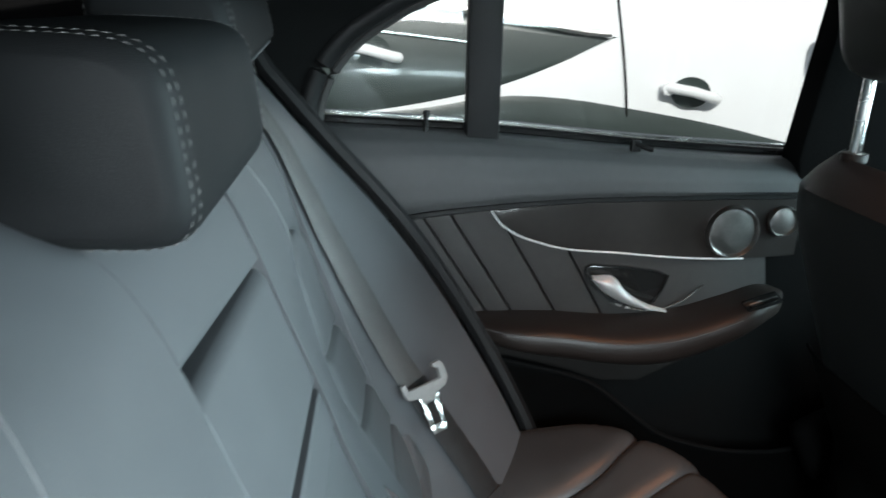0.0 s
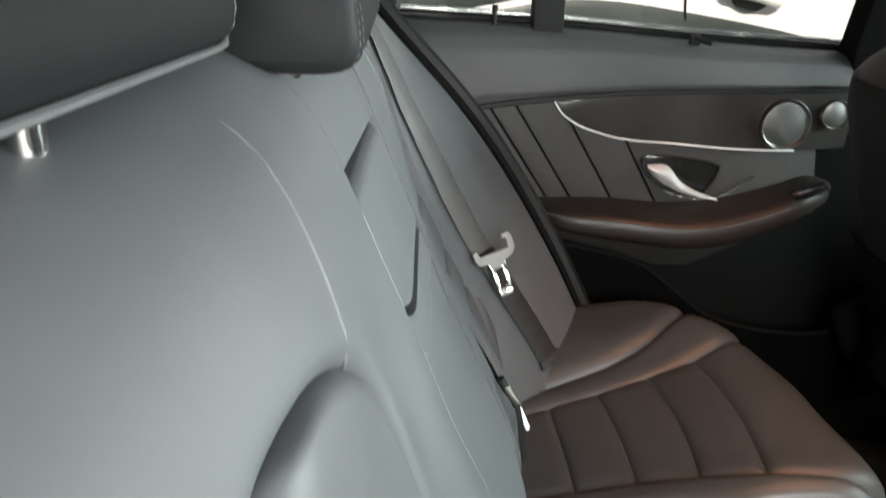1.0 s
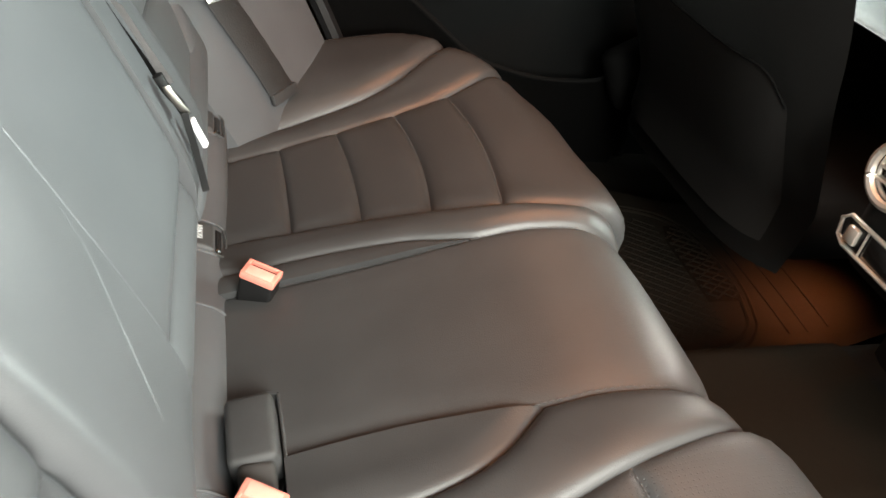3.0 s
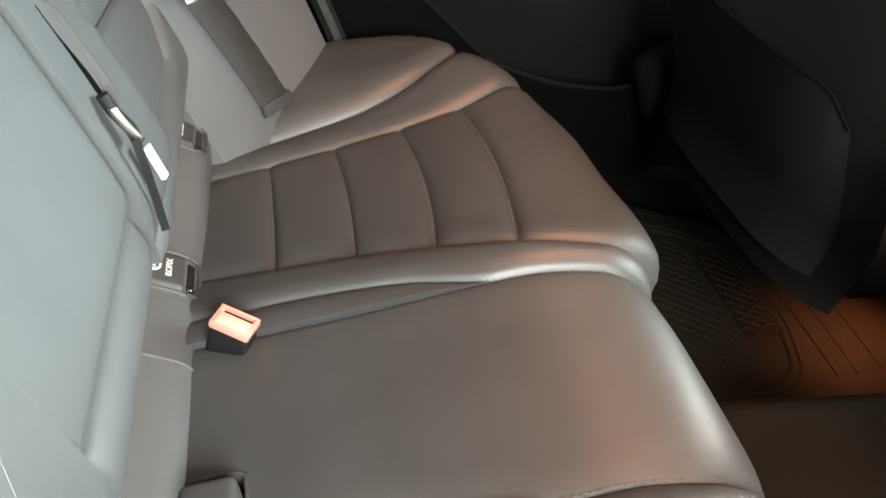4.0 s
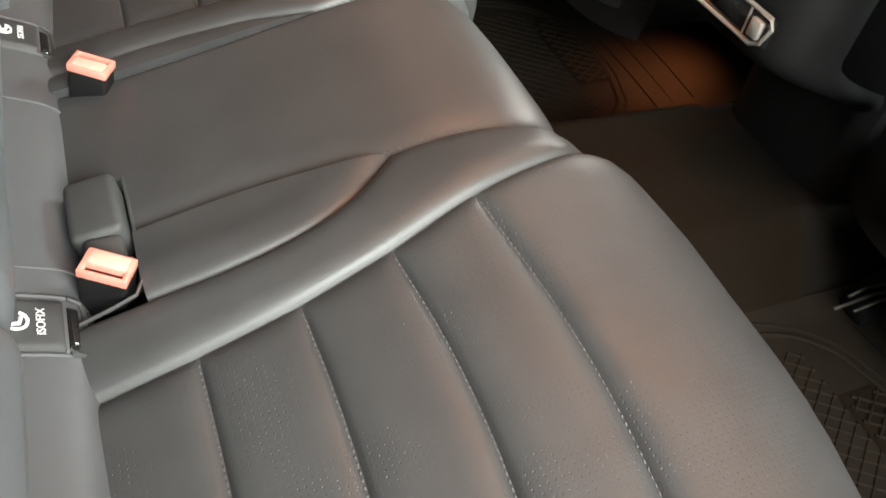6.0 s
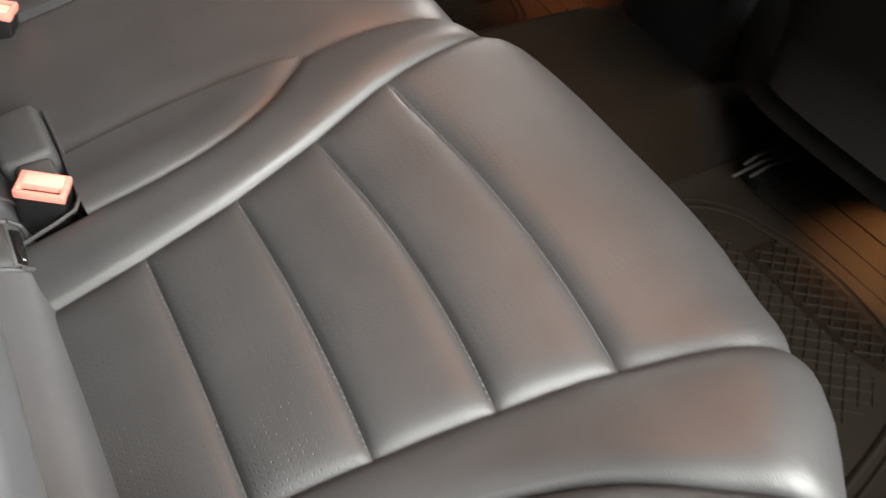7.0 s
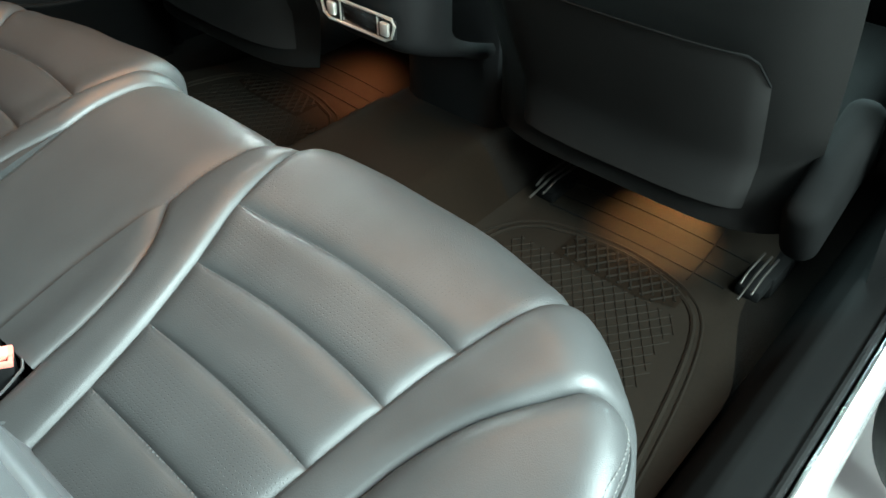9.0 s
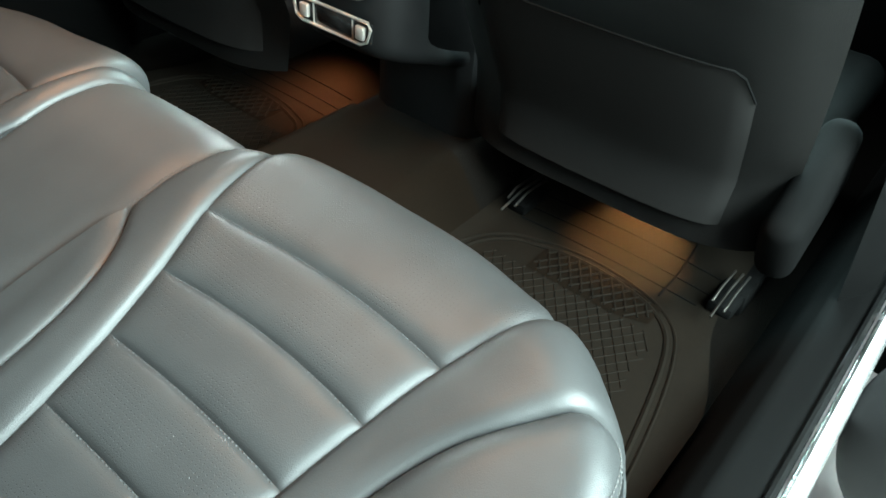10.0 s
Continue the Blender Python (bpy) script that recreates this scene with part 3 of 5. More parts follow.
for panel, pleats, shoulder in (
        (FAR_OVAL, (0.318, 0.400, 0.467, 0.537, 0.645), [(0.222, 0.622), (0.217, 0.640), (0.209, 0.662), (0.200, 0.684), (0.191, 0.707), (0.186, 0.725)]),
        (NEAR_OVAL, (0.295, 0.335, 0.408, 0.472, 0.538, 0.668), [(0.236, 0.638), (0.232, 0.652), (0.223, 0.670), (0.213, 0.690), (0.202, 0.710), (0.196, 0.725)])):
    sign = panel.sign
    inside_y, inside_z = panel.path()

    def arch(u, v):
        t = u * 22
        edge = mixed(0.0992, outside_y(t), ease(0.125, 0.2, outside_y(t)))
        return mixed(inside_y(t), sign * edge, v), mixed(inside_z(t), outside_z(t), v)

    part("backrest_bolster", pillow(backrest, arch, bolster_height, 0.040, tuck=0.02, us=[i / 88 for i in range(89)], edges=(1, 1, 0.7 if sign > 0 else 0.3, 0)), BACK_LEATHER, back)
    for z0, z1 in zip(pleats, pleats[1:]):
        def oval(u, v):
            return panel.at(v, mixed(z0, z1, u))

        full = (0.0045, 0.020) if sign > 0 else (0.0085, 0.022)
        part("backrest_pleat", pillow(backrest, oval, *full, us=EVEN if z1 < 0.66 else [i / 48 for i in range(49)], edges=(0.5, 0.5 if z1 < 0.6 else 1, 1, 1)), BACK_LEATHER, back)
        if z0 > 0.32:
            line = [backrest(*oval(0, mixed(0.03, 0.97, i / 30))) for i in range(31)]
            part("pleat_thread", stitches([p + n * 0.0012 for p, n in line], lambda q: (0.9, 0, 0.4), 0.003, 0.0014, 0.0003), DARK_THREAD, back)
    if sign > 0:
        part("lower_roll", pillow(backrest, lambda u, v: ((y := mixed(0.119, 0.441, v)), mixed(0.276, 0.3165 + 0.045 * ease(0.35, 0.43, y), u)), 0.008, 0.024, tuck=0.02, edges=(1, 0.8, 1, 1)), BACK_LEATHER, back)
    # stitched seams from the oval up to the shoulder
    backrest_cord("seam_cord", [(sign * y, z) for y, z in shoulder], 0.0, 0.0008, 0.004)
    if sign < 0:
        backrest_cord("seam_cord", [(-0.410, 0.638), (-0.416, 0.670), (-0.424, 0.690), (-0.43, 0.71)], 0.0, 0.0008, 0.004)


# the folding armrest: its flap with a slit above and below, and the pads round it
def slit_low(y):
    return 0.571 + 6.0 * max(0.0, -0.05 - y) ** 2 - 0.004 * (y / 0.1)


def slit_top(y):
    return 0.660 - 0.045 * y


def pad_of(low, high):
    return lambda u, v: ((y := mixed(-0.0985, 0.0985, v)), mixed(low(y), high(y), u))[0:2]


def centre_height(y, z):
    return CENTRE(z)


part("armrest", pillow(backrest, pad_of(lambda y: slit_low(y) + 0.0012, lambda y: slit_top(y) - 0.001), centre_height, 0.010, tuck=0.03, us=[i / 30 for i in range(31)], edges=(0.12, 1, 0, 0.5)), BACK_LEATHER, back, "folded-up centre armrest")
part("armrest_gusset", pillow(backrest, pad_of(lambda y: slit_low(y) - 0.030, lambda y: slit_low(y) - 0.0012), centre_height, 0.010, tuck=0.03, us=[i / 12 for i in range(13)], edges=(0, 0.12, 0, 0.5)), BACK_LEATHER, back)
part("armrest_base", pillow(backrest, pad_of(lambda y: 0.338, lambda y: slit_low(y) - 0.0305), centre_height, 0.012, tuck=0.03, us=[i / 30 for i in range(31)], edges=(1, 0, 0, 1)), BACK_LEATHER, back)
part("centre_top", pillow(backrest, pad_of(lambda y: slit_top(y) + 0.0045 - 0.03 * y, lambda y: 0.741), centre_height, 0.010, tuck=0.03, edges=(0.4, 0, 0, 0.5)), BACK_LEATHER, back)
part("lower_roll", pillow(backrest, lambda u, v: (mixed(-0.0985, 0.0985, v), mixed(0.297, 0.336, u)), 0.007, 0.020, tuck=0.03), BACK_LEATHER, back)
backrest_cord("armrest_seam", [(-0.0985, 0.656), (-0.0985, 0.62), (-0.0985, 0.585)], -0.0003, 0.0005)
backrest_cord("armrest_seam", [(-0.0985, 0.575), (-0.0985, 0.54), (-0.0985, 0.49), (-0.0985, 0.44), (-0.0985, 0.40), (-0.0985, 0.35)], -0.0003, 0.0005, mat=BACK_LEATHER)
backrest_cord("armrest_seam", [(-0.101, 0.455), (-0.108, 0.425), (-0.128, 0.395), (-0.150, 0.370), (-0.168, 0.348)], -0.0009, 0.0011, mat=BACK_LEATHER)
backrest_cord("armrest_seam", [(y, slit_low(y) - 0.0303) for y in (-0.096, -0.07, -0.03, 0.02, 0.06, 0.094)], -0.0003, 0.0006)
part("backrest_core", grid(lambda u, v: backrest(mixed(-0.44, 0.44, v), mixed(0.305, 0.735, u))[0] + Vector((-0.022, 0, 0)), 20, 2), DARK_PLASTIC, back)
part("top_roll", grid(lambda u, v: Vector((-0.085 - 0.11 * math.sin(u * 1.9), mixed(-0.43, 0.43, v), 0.722 + 0.008 * math.sin(u * 3.0) - 0.05 * u * u)), 12, 6), BACK_LEATHER, back)

# strip between backrest and cushion
STRIP_X = curve([(0.15, 0.157), (0.17, 0.156), (0.19, 0.153), (0.20, 0.149), (0.2125, 0.143), (0.23, 0.133), (0.25, 0.120), (0.27, 0.108), (0.29, 0.101), (0.31, 0.100)])
STRIP_Z = curve([(0.15, 0.165), (0.17, 0.182), (0.19, 0.194), (0.20, 0.200), (0.2125, 0.205), (0.23, 0.210), (0.25, 0.215), (0.27, 0.222), (0.29, 0.240), (0.31, 0.285)])


def strip_at(y, q):
    """A point of the strip's rounded face and its normal; q runs from its lower front edge back under the backrest."""
    e = 0.002
    dx, dz = STRIP_X(q + e) - STRIP_X(q - e), STRIP_Z(q + e) - STRIP_Z(q - e)
    s = min(1, max(0, (y - 0.24) / 0.11))
    rise = 0.022 * s * s * (3 - 2 * s)
    return Vector((STRIP_X(q), y, STRIP_Z(q) + rise)), Vector((dz, 0, -dx)).normalized()


strip = tagged(part("backrest_base_strip", grid(lambda u, v: strip_at(mixed(-0.44, 0.44, v), mixed(0.15, 0.31, u))[0], 16, 24), BACK_LEATHER), "charcoal leather strip between backrest and cushion", "seat trim")
for y in (-0.095, 0.09):
    part("strip_seam", tube([strip_at(y, mixed(0.18, 0.30, i / 12))[0] + Vector((0.0006, 0, 0)) for i in range(13)], 0.0012, 6), BACK_LEATHER, strip)

# side bolsters beside the doors
SB_IN = [curve([(0.17, 0.205), (0.235, 0.168), (0.33, 0.112), (0.425, 0.068), (0.58, 0.004), (0.70, -0.045), (0.76, -0.085)]), curve([(0.17, 0.392), (0.235, 0.388), (0.425, 0.376), (0.58, 0.372), (0.70, 0.368), (0.76, 0.365)])]
SB_OUT = [curve([(0.19, 0.31), (0.236, 0.288), (0.39, 0.20), (0.54, 0.093), (0.66, -0.02), (0.76, -0.11)]), curve([(0.19, 0.58), (0.236, 0.585), (0.39, 0.60), (0.54, 0.605), (0.66, 0.61), (0.76, 0.61)])]


def side_face(v, z, sign=1):
    p = Vector((mixed(SB_IN[0](z), SB_OUT[0](z), v), sign * mixed(SB_IN[1](z), SB_OUT[1](z), v), z))
    return p + Vector((0.012 * math.sin(v * math.pi) - 0.026 * (1 - min(1.0, v / 0.2)) ** 2 * (1 - ease(0.30, 0.42, z)) - (0.035 * ease(0.62, 0.71, z) * (1 - v) if sign < 0 else 0.0), 0, 0))


for sign in (1, -1):
    bm = grid(lambda u, v: side_face(v, mixed(0.17, 0.75, u), sign), 24, 10)
    rear = grid(lambda u, v: side_face(1, mixed(0.17, 0.75, u), sign) + Vector((-0.25 * v, sign * 0.02 * math.sin(v * 3), 0)), 24, 6)
    top = grid(lambda u, v: side_face(v, 0.75, sign) + Vector((-0.2 * u, 0, 0)), 4, 10)
    inner = grid(lambda u, v: side_face(0, mixed(0.17, 0.75, u), sign) + Vector((-0.10 * v, 0, 0)), 24, 3)
    bolster = thing("side_bolster", "side bolster in brightened charcoal leather between backrest and door", "seat bolster", (0.1, sign * 0.5, 0.2), group="side bolsters")
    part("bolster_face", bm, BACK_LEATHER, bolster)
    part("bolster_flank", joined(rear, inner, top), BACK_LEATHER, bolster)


# headrests
def headrest(y, half, z0, z1, front, depth, rise=0.0, piped=True):
    ob = thing("headrest", "padded charcoal leather headrest with pale double stitching", "headrest", (front - depth / 2, y, z0), group="rear headrests")

    def shell(u, v):
        t = u * 2 * math.pi
        c, s = math.cos(t), math.sin(t)
        ex = 0.42
        px = math.copysign(abs(c) ** ex, c)
        pz = math.copysign(abs(s) ** ex, s)
        w = 2 * v - 1
        k = 1 - 0.22 * abs(w) ** 22
        return Vector((front - depth / 2 + px * depth / 2 * k - 0.012 * (pz * 0.5 + 0.5), y + w * half, (z0 + z1) / 2 + pz * (z1 - z0) / 2 * k + rise * w * (1 - pz) / 2))

    vs = [0, 0.003, 0.01, 0.02, 0.035, 0.06, 0.1, 0.2, 0.35, 0.5, 0.65, 0.8, 0.9, 0.94, 0.965, 0.98, 0.99, 0.997, 1]
    bm = grid(shell, 40, 0, vs=vs)
    bmesh.ops.remove_doubles(bm, verts=bm.verts[:], dist=1e-5)
    for edge_v in (0, 1):
        ring = [v for v in bm.verts if abs(v.co.y - (y + (2 * edge_v - 1) * half)) < 1e-6]
        mid = sum((v.co for v in ring), Vector()) / len(ring)
        ring.sort(key=lambda v: math.atan2(v.co.z - mid.z, v.co.x - mid.x))
        bm.faces.new(ring)
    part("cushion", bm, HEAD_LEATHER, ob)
    for w in (-0.875, -0.925, 0.875, 0.925):
        line = [shell(i / 120, (w + 1) / 2) for i in range(121)]
        mid = Vector((front - depth / 2, 0, (z0 + z1) / 2))
        part("stitching", stitches([p + Vector((p.x - mid.x, 0, p.z - mid.z)).normalized() * 0.0003 for p in line], lambda q: Vector((q.x - mid.x, 0, q.z - mid.z)).normalized(), 0.0036, 0.0018, 0.00032), HEAD_THREAD, ob, "grey double stitching")
    if piped:
        part("piping", tube([shell(0.875, v) + Vector((0.001, 0, -0.001)) for v in vs[2:-2]], 0.0012, 6), SEAM_GREY, ob, "grey piping along the lower edge")
    for dy in (-0.06, 0.06):
        post = part("post", tube([(front - depth / 2, y + dy, z0 - 0.06), (front - depth / 2, y + dy, z0 + 0.02)], 0.006, 10), CHROME, ob)
        part("post_guide", box(front - depth / 2 - 0.014, front - depth / 2 + 0.014, y + dy - 0.018, y + dy + 0.018, BACK_TOP - 0.02, BACK_TOP - 0.006, 0.003), DARK_PLASTIC, post, "dark plastic post guide")
    return ob


headrest(0.0, 0.110, 0.728, 0.812, -0.006, 0.105, piped=False)
headrest(0.345, 0.125, 0.770, 0.832, -0.040, 0.11, 0.010)
headrest(-0.345, 0.125, 0.770, 0.840, -0.040, 0.11, -0.010)

# ---- far rear door ----
DY = 0.70
door = thing("door_1", "closed rear car door with dark trim, wood inlay and leather armrest", "car door", (0.3, DY, 0.3), kind="structure")


def slab(points, y, depth, bevel=0.003, seg=2):
    """A plate in the door's plane from its outline (x, z), its face at y and depth behind it."""
    bm = bmesh.new()
    f = bm.faces.new([bm.verts.new((x, y, z)) for x, z in points])
    out = bmesh.ops.extrude_face_region(bm, geom=[f])
    for v in out["geom"]:
        if isinstance(v, bmesh.types.BMVert):
            v.co.y += depth
    if bevel:
        edges = [e for e in bm.edges if all(abs(v.co.y - y) < 1e-6 for v in e.verts)]
        bmesh.ops.bevel(bm, geom=edges, offset=bevel, segments=seg, affect="EDGES", profile=0.5)
    return bm


PAD_LOW = curve([(-0.20, 0.437), (0.0, 0.503), (0.104, 0.529), (0.241, 0.550), (0.350, 0.562), (0.522, 0.572), (0.707, 0.580), (1.0, 0.583)])
SILL = curve([(-0.20, 0.661), (0.0, 0.656), (0.246, 0.650), (0.452, 0.638), (0.70, 0.629), (1.0, 0.619)])


def pad_sheet(u, v):
    x = mixed(-0.12, 0.80, u)
    lo, hi = PAD_LOW(x), SILL(x)
    prof = [(0.012, 0.0), (0.0, 0.03), (-0.004, 0.12), (-0.002, 0.4), (0.006, 0.7), (0.018, 0.88), (0.034, 0.97), (0.075, 1.0)]
    k = min(int(v * 7), 6)
    f = v * 7 - k
    return Vector((x, DY - 0.012 + mixed(prof[k][0], prof[k + 1][0], f), mixed(lo, hi, mixed(prof[k][1], prof[k + 1][1], f))))


part("upper_pad", grid(pad_sheet, 40, 28), UPPER_TRIM, door, "soft dark grey padded upper door trim")
part("pad_seam", tube([(x, DY - 0.010, PAD_LOW(x) + 0.008) for x in [-0.12 + 0.0214 * i for i in range(51)]], 0.0012, 6), THREAD, door)
part("shadow_groove", tube([(x, DY + 0.002, PAD_LOW(x) - 0.004) for x in [-0.12 + 0.0214 * i for i in range(51)]], 0.006, 6), DARK_PLASTIC, door)
# leaning stitched panels behind the armrest
part("door_skin", box(-0.16, 0.98, DY + 0.012, DY + 0.05, -0.02, 0.60, 0.0), MATT_BLACK, door, smooth=False)
for x0, x1 in ((-0.06, 0.012), (0.014, 0.078), (0.080, 0.138), (0.140, 0.178), (0.180, 0.246), (0.248, 0.318), (0.320, 0.66)):
    z0, z1 = PAD_LOW(x0) - 0.006, PAD_LOW(x1) - 0.006
    part("stitched_panel", slab([(x0, z0), (x1, z1), (min(x1 + 0.115, 0.70), 0.365), (x0 + 0.115, 0.365)], DY + 0.002, 0.02, 0.004), SOFT_TRIM, door)
part("lower_panel", slab([(0.16, 0.362), (0.68, 0.362), (0.64, 0.335), (0.57, 0.30), (0.50, 0.262), (0.44, 0.262), (0.38, 0.28), (0.28, 0.305), (0.16, 0.31)], DY + 0.004, 0.02, 0.004), LOWER_TRIM, door, "dark grey lower door panel")
# wood inlay with its chrome edge
TRIM = curve([(0.240, 0.543), (0.254, 0.525), (0.269, 0.514), (0.322, 0.494), (0.445, 0.482), (0.572, 0.476), (0.667, 0.479), (0.73, 0.484)])
xs = [0.240 + 0.0155 * i for i in range(32)]
part("wood_inlay", slab([(x, TRIM(x)) for x in xs] + [(x, PAD_LOW(x) - 0.008) for x in xs[::-1][:-1]], DY - 0.004, 0.012, 0.003), WOOD, door, "dark open-pore wood inlay")
fine_x = [0.240 + 0.484 * (i / 60) ** 1.6 for i in range(61)]
part("chrome_strip", tube([(x, DY - 0.0055, TRIM(x) - 0.001) for x in fine_x[:54]], 0.0015, 8), SATIN, door, "bright chrome strip")


def grille(x, z, r):
    prof = [(0, 0.004), (0.55, 0.0035), (0.86, 0.0015), (0.9, 0.005), (0.95, 0.007), (1.0, 0.004), (1.02, -0.004)]
    bm = bmesh.new()
    rings = [[bm.verts.new((x + r * f * math.cos(k * math.pi / 24), DY - 0.006 - h, z + r * f * math.sin(k * math.pi / 24))) for k in range(48)] for f, h in prof[1:]]
    mid = bm.verts.new((x, DY - 0.006 - prof[0][1], z))
    for k in range(48):
        bm.faces.new((mid, rings[0][k], rings[0][(k + 1) % 48]))
        for a, b in zip(rings, rings[1:]):
            bm.faces.new((a[k], b[k], b[(k + 1) % 48], a[(k + 1) % 48]))
    return bm


part("speaker_grille", grille(0.613, 0.519, 0.041), GRILLE, door, "round brushed metal speaker grille")
part("speaker_grille", grille(0.690, 0.538, 0.0235), GRILLE, door, "small round metal tweeter grille")
# handle
bowl = [(0.392, 0.455), (0.400, 0.460), (0.454, 0.458), (0.504, 0.452), (0.524, 0.445), (0.516, 0.418), (0.504, 0.400), (0.474, 0.394), (0.434, 0.404), (0.404, 0.426), (0.392, 0.445)]
part("handle_bowl", slab(bowl, DY - 0.001, 0.012, 0.003), GLOSS_BLACK, door)
part("bowl_rim", tube([(x, DY - 0.002, z) for x, z in bowl], 0.0016, 6, closed=True), DARK_PLASTIC, door)
blade_top = curve([(0.000, 0.448), (0.300, 0.445), (0.420, 0.428), (0.650, 0.410), (1.000, 0.394)])
blade_low = curve([(0.000, 0.442), (0.150, 0.425), (0.400, 0.408), (0.700, 0.396), (1.000, 0.391)])


def blade(u, v):
    x = mixed(0.398, 0.521, u)
    return Vector((x, DY - 0.014 - 0.010 * math.sin(v * math.pi) - 0.006 * math.sin(u * math.pi), mixed(blade_low(u), blade_top(u), v)))


bm = grid(blade, 24, 8)
bmesh.ops.solidify(bm, geom=bm.faces[:], thickness=0.004)
part("door_handle", bm, SATIN, door, "curved satin chrome pull handle")
part("handle_trim", tube([(0.434, DY - 0.003, 0.400), (0.464, DY - 0.003, 0.392), (0.494, DY - 0.003, 0.387), (0.524, DY - 0.003, 0.391), (0.554, DY - 0.003, 0.406), (0.581, DY - 0.003, 0.431)], 0.0016, 6), CHROME, door)

# armrest: a swept leather roll that lifts towards the front
ARM_TOP = curve([(0.000, 0.380), (0.250, 0.384), (0.500, 0.380), (0.680, 0.393), (0.820, 0.416), (0.930, 0.433), (1.000, 0.423)])
ARM_LOW = curve([(0.000, 0.353), (0.120, 0.338), (0.350, 0.323), (0.600, 0.320), (0.800, 0.353), (0.930, 0.386), (1.000, 0.400)])
ARM_OUT = curve([(0.0, 0.02), (0.08, 0.052), (0.3, 0.075), (0.7, 0.078), (0.9, 0.06), (0.97, 0.035), (1.0, 0.01)])


def arm(u, v):
    x = mixed(0.205, 0.712, u)
    t = v * math.pi
    k = abs(math.sin(t)) ** 0.6
    c = math.copysign(abs(math.cos(t)) ** 0.7, math.cos(t))
    mid, half = (ARM_TOP(u) + ARM_LOW(u)) / 2, (ARM_TOP(u) - ARM_LOW(u)) / 2
    return Vector((x, DY + 0.006 - (ARM_OUT(u) + 0.004) * k, mid + half * c))


part("door_armrest", grid(arm, 50, 20), ARM_LEATHER, door, "dark leather door armrest")
part("armrest_seam", tube([arm(u / 50, 0.40) + Vector((0, -0.0005, 0)) for u in range(1, 42)], 0.0008, 5), DARK_THREAD, door)
switch = part("window_switch", placed(box(-0.028, 0.028, -0.012, 0.012, -0.004, 0.004, 0.003), Matrix.Translation((0.655, DY - 0.05, 0.422)) @ Euler((0.3, -0.35, 0)).to_matrix().to_4x4()), GLOSS_BLACK, door)
part("switch_chrome", placed(box(-0.022, 0.022, -0.003, 0.003, -0.002, 0.002, 0.001), Matrix.Translation((0.653, DY - 0.060, 0.427)) @ Euler((0.3, -0.35, 0)).to_matrix().to_4x4()), CHROME, switch, "bright chrome key edge")
# lower door with map pocket
POCKET_TOP = curve([(0.203, 0.325), (0.303, 0.310), (0.413, 0.282), (0.463, 0.245), (0.508, 0.210), (0.583, 0.182), (0.663, 0.170), (0.743, 0.175), (0.803, 0.200)])


def pocket_sheet(u, v):
    x = mixed(0.10, 0.82, u)
    z = mixed(0.0, POCKET_TOP(max(0.2, x)), v)
    return Vector((x, DY - 0.03 - 0.03 * ease(0.2, 0.5, x) * v, z))


bm = grid(pocket_sheet, 40, 8)
bmesh.ops.solidify(bm, geom=bm.faces[:], thickness=0.006)
part("map_pocket", bm, MATT_BLACK, door, "dark plastic map pocket")
part("pocket_lip", tube([pocket_sheet(u / 40, 1) for u in range(41)], 0.004, 8), MATT_BLACK, door)
# lock pin, blind hook, window frame
part("lock_pin", joined(tube([(0.141, 0.728, 0.645), (0.141, 0.728, 0.678)], 0.0035, 10), tube([(0.141, 0.728, 0.670), (0.141, 0.728, 0.680)], 0.0048, 10)), DARK_PLASTIC, door)
part("blind_hook", joined(box(0.443, 0.458, 0.704, 0.716, 0.634, 0.651, 0.002), tube([(0.446, 0.71, 0.648), (0.458, 0.698, 0.643), (0.472, 0.694, 0.640)], 0.004, 8)), DARK_PLASTIC, door)
part("window_seal", tube([(x, 0.752, SILL(x) + 0.004) for x in [-0.03 + 0.0193 * i for i in range(52)]], 0.006, 6), GLOSS_BLACK, door)
part("sill_strip", tube([(x, 0.766, SILL(x) + 0.012) for x in [-0.03 + 0.0193 * i for i in range(52)]], 0.004, 6), CHROME, door)
part("window_divider", slab([(0.191, 0.91), (0.240, 0.91), (0.2475, 0.643), (0.1995, 0.643)], 0.716, 0.03, 0.004), DARK_PLASTIC, door)
FRAME = [(-0.031, 0.655), (-0.026, 0.697), (-0.008, 0.742), (0.024, 0.782), (0.064, 0.812), (0.121, 0.845), (0.204, 0.873), (0.324, 0.897), (0.454, 0.907), (0.604, 0.902), (0.724, 0.877)]
fx, fz = (curve([(i, p[k]) for i, p in enumerate(FRAME)]) for k in (0, 1))
part("window_frame", tube([(fx(i / 4), 0.722, fz(i / 4)) for i in range(41)], 0.016, 10), DARK_PLASTIC, door)
part("frame_seal", tube([(fx(i / 4) + 0.016, 0.735, fz(i / 4) - 0.012) for i in range(41)], 0.008, 8), SOFT_TRIM, door)
pane = part("window_pane", box(-0.06, 0.95, 0.756, 0.760, 0.60, 0.95, 0.0), WINDOW_GLASS, door, "lightly tinted side window", smooth=False)
pane.visible_shadow = False

window_2 = tagged(part("window_2", box(0.86, 1.72, 0.756, 0.760, 0.59, 0.97, 0.0), WINDOW_GLASS, smooth=False), "lightly tinted far front side window", "window", kind="structure")
window_2.visible_shadow = False

# far body side round the door: rear pillar trim and roof rail
def pillar_sheet(u, v):
    t = u * 10
    x = -0.55 + 0.145 * t
    roof_z = 0.93 - 0.16 * (1 - ease(0, 0.4, (x + 0.9) / 2.8))
    return Vector((mixed(fx(t), x, v), mixed(0.715, 0.60, v), mixed(fz(t), mixed(0.62, roof_z, ease(0, 0.3, u)), v)))


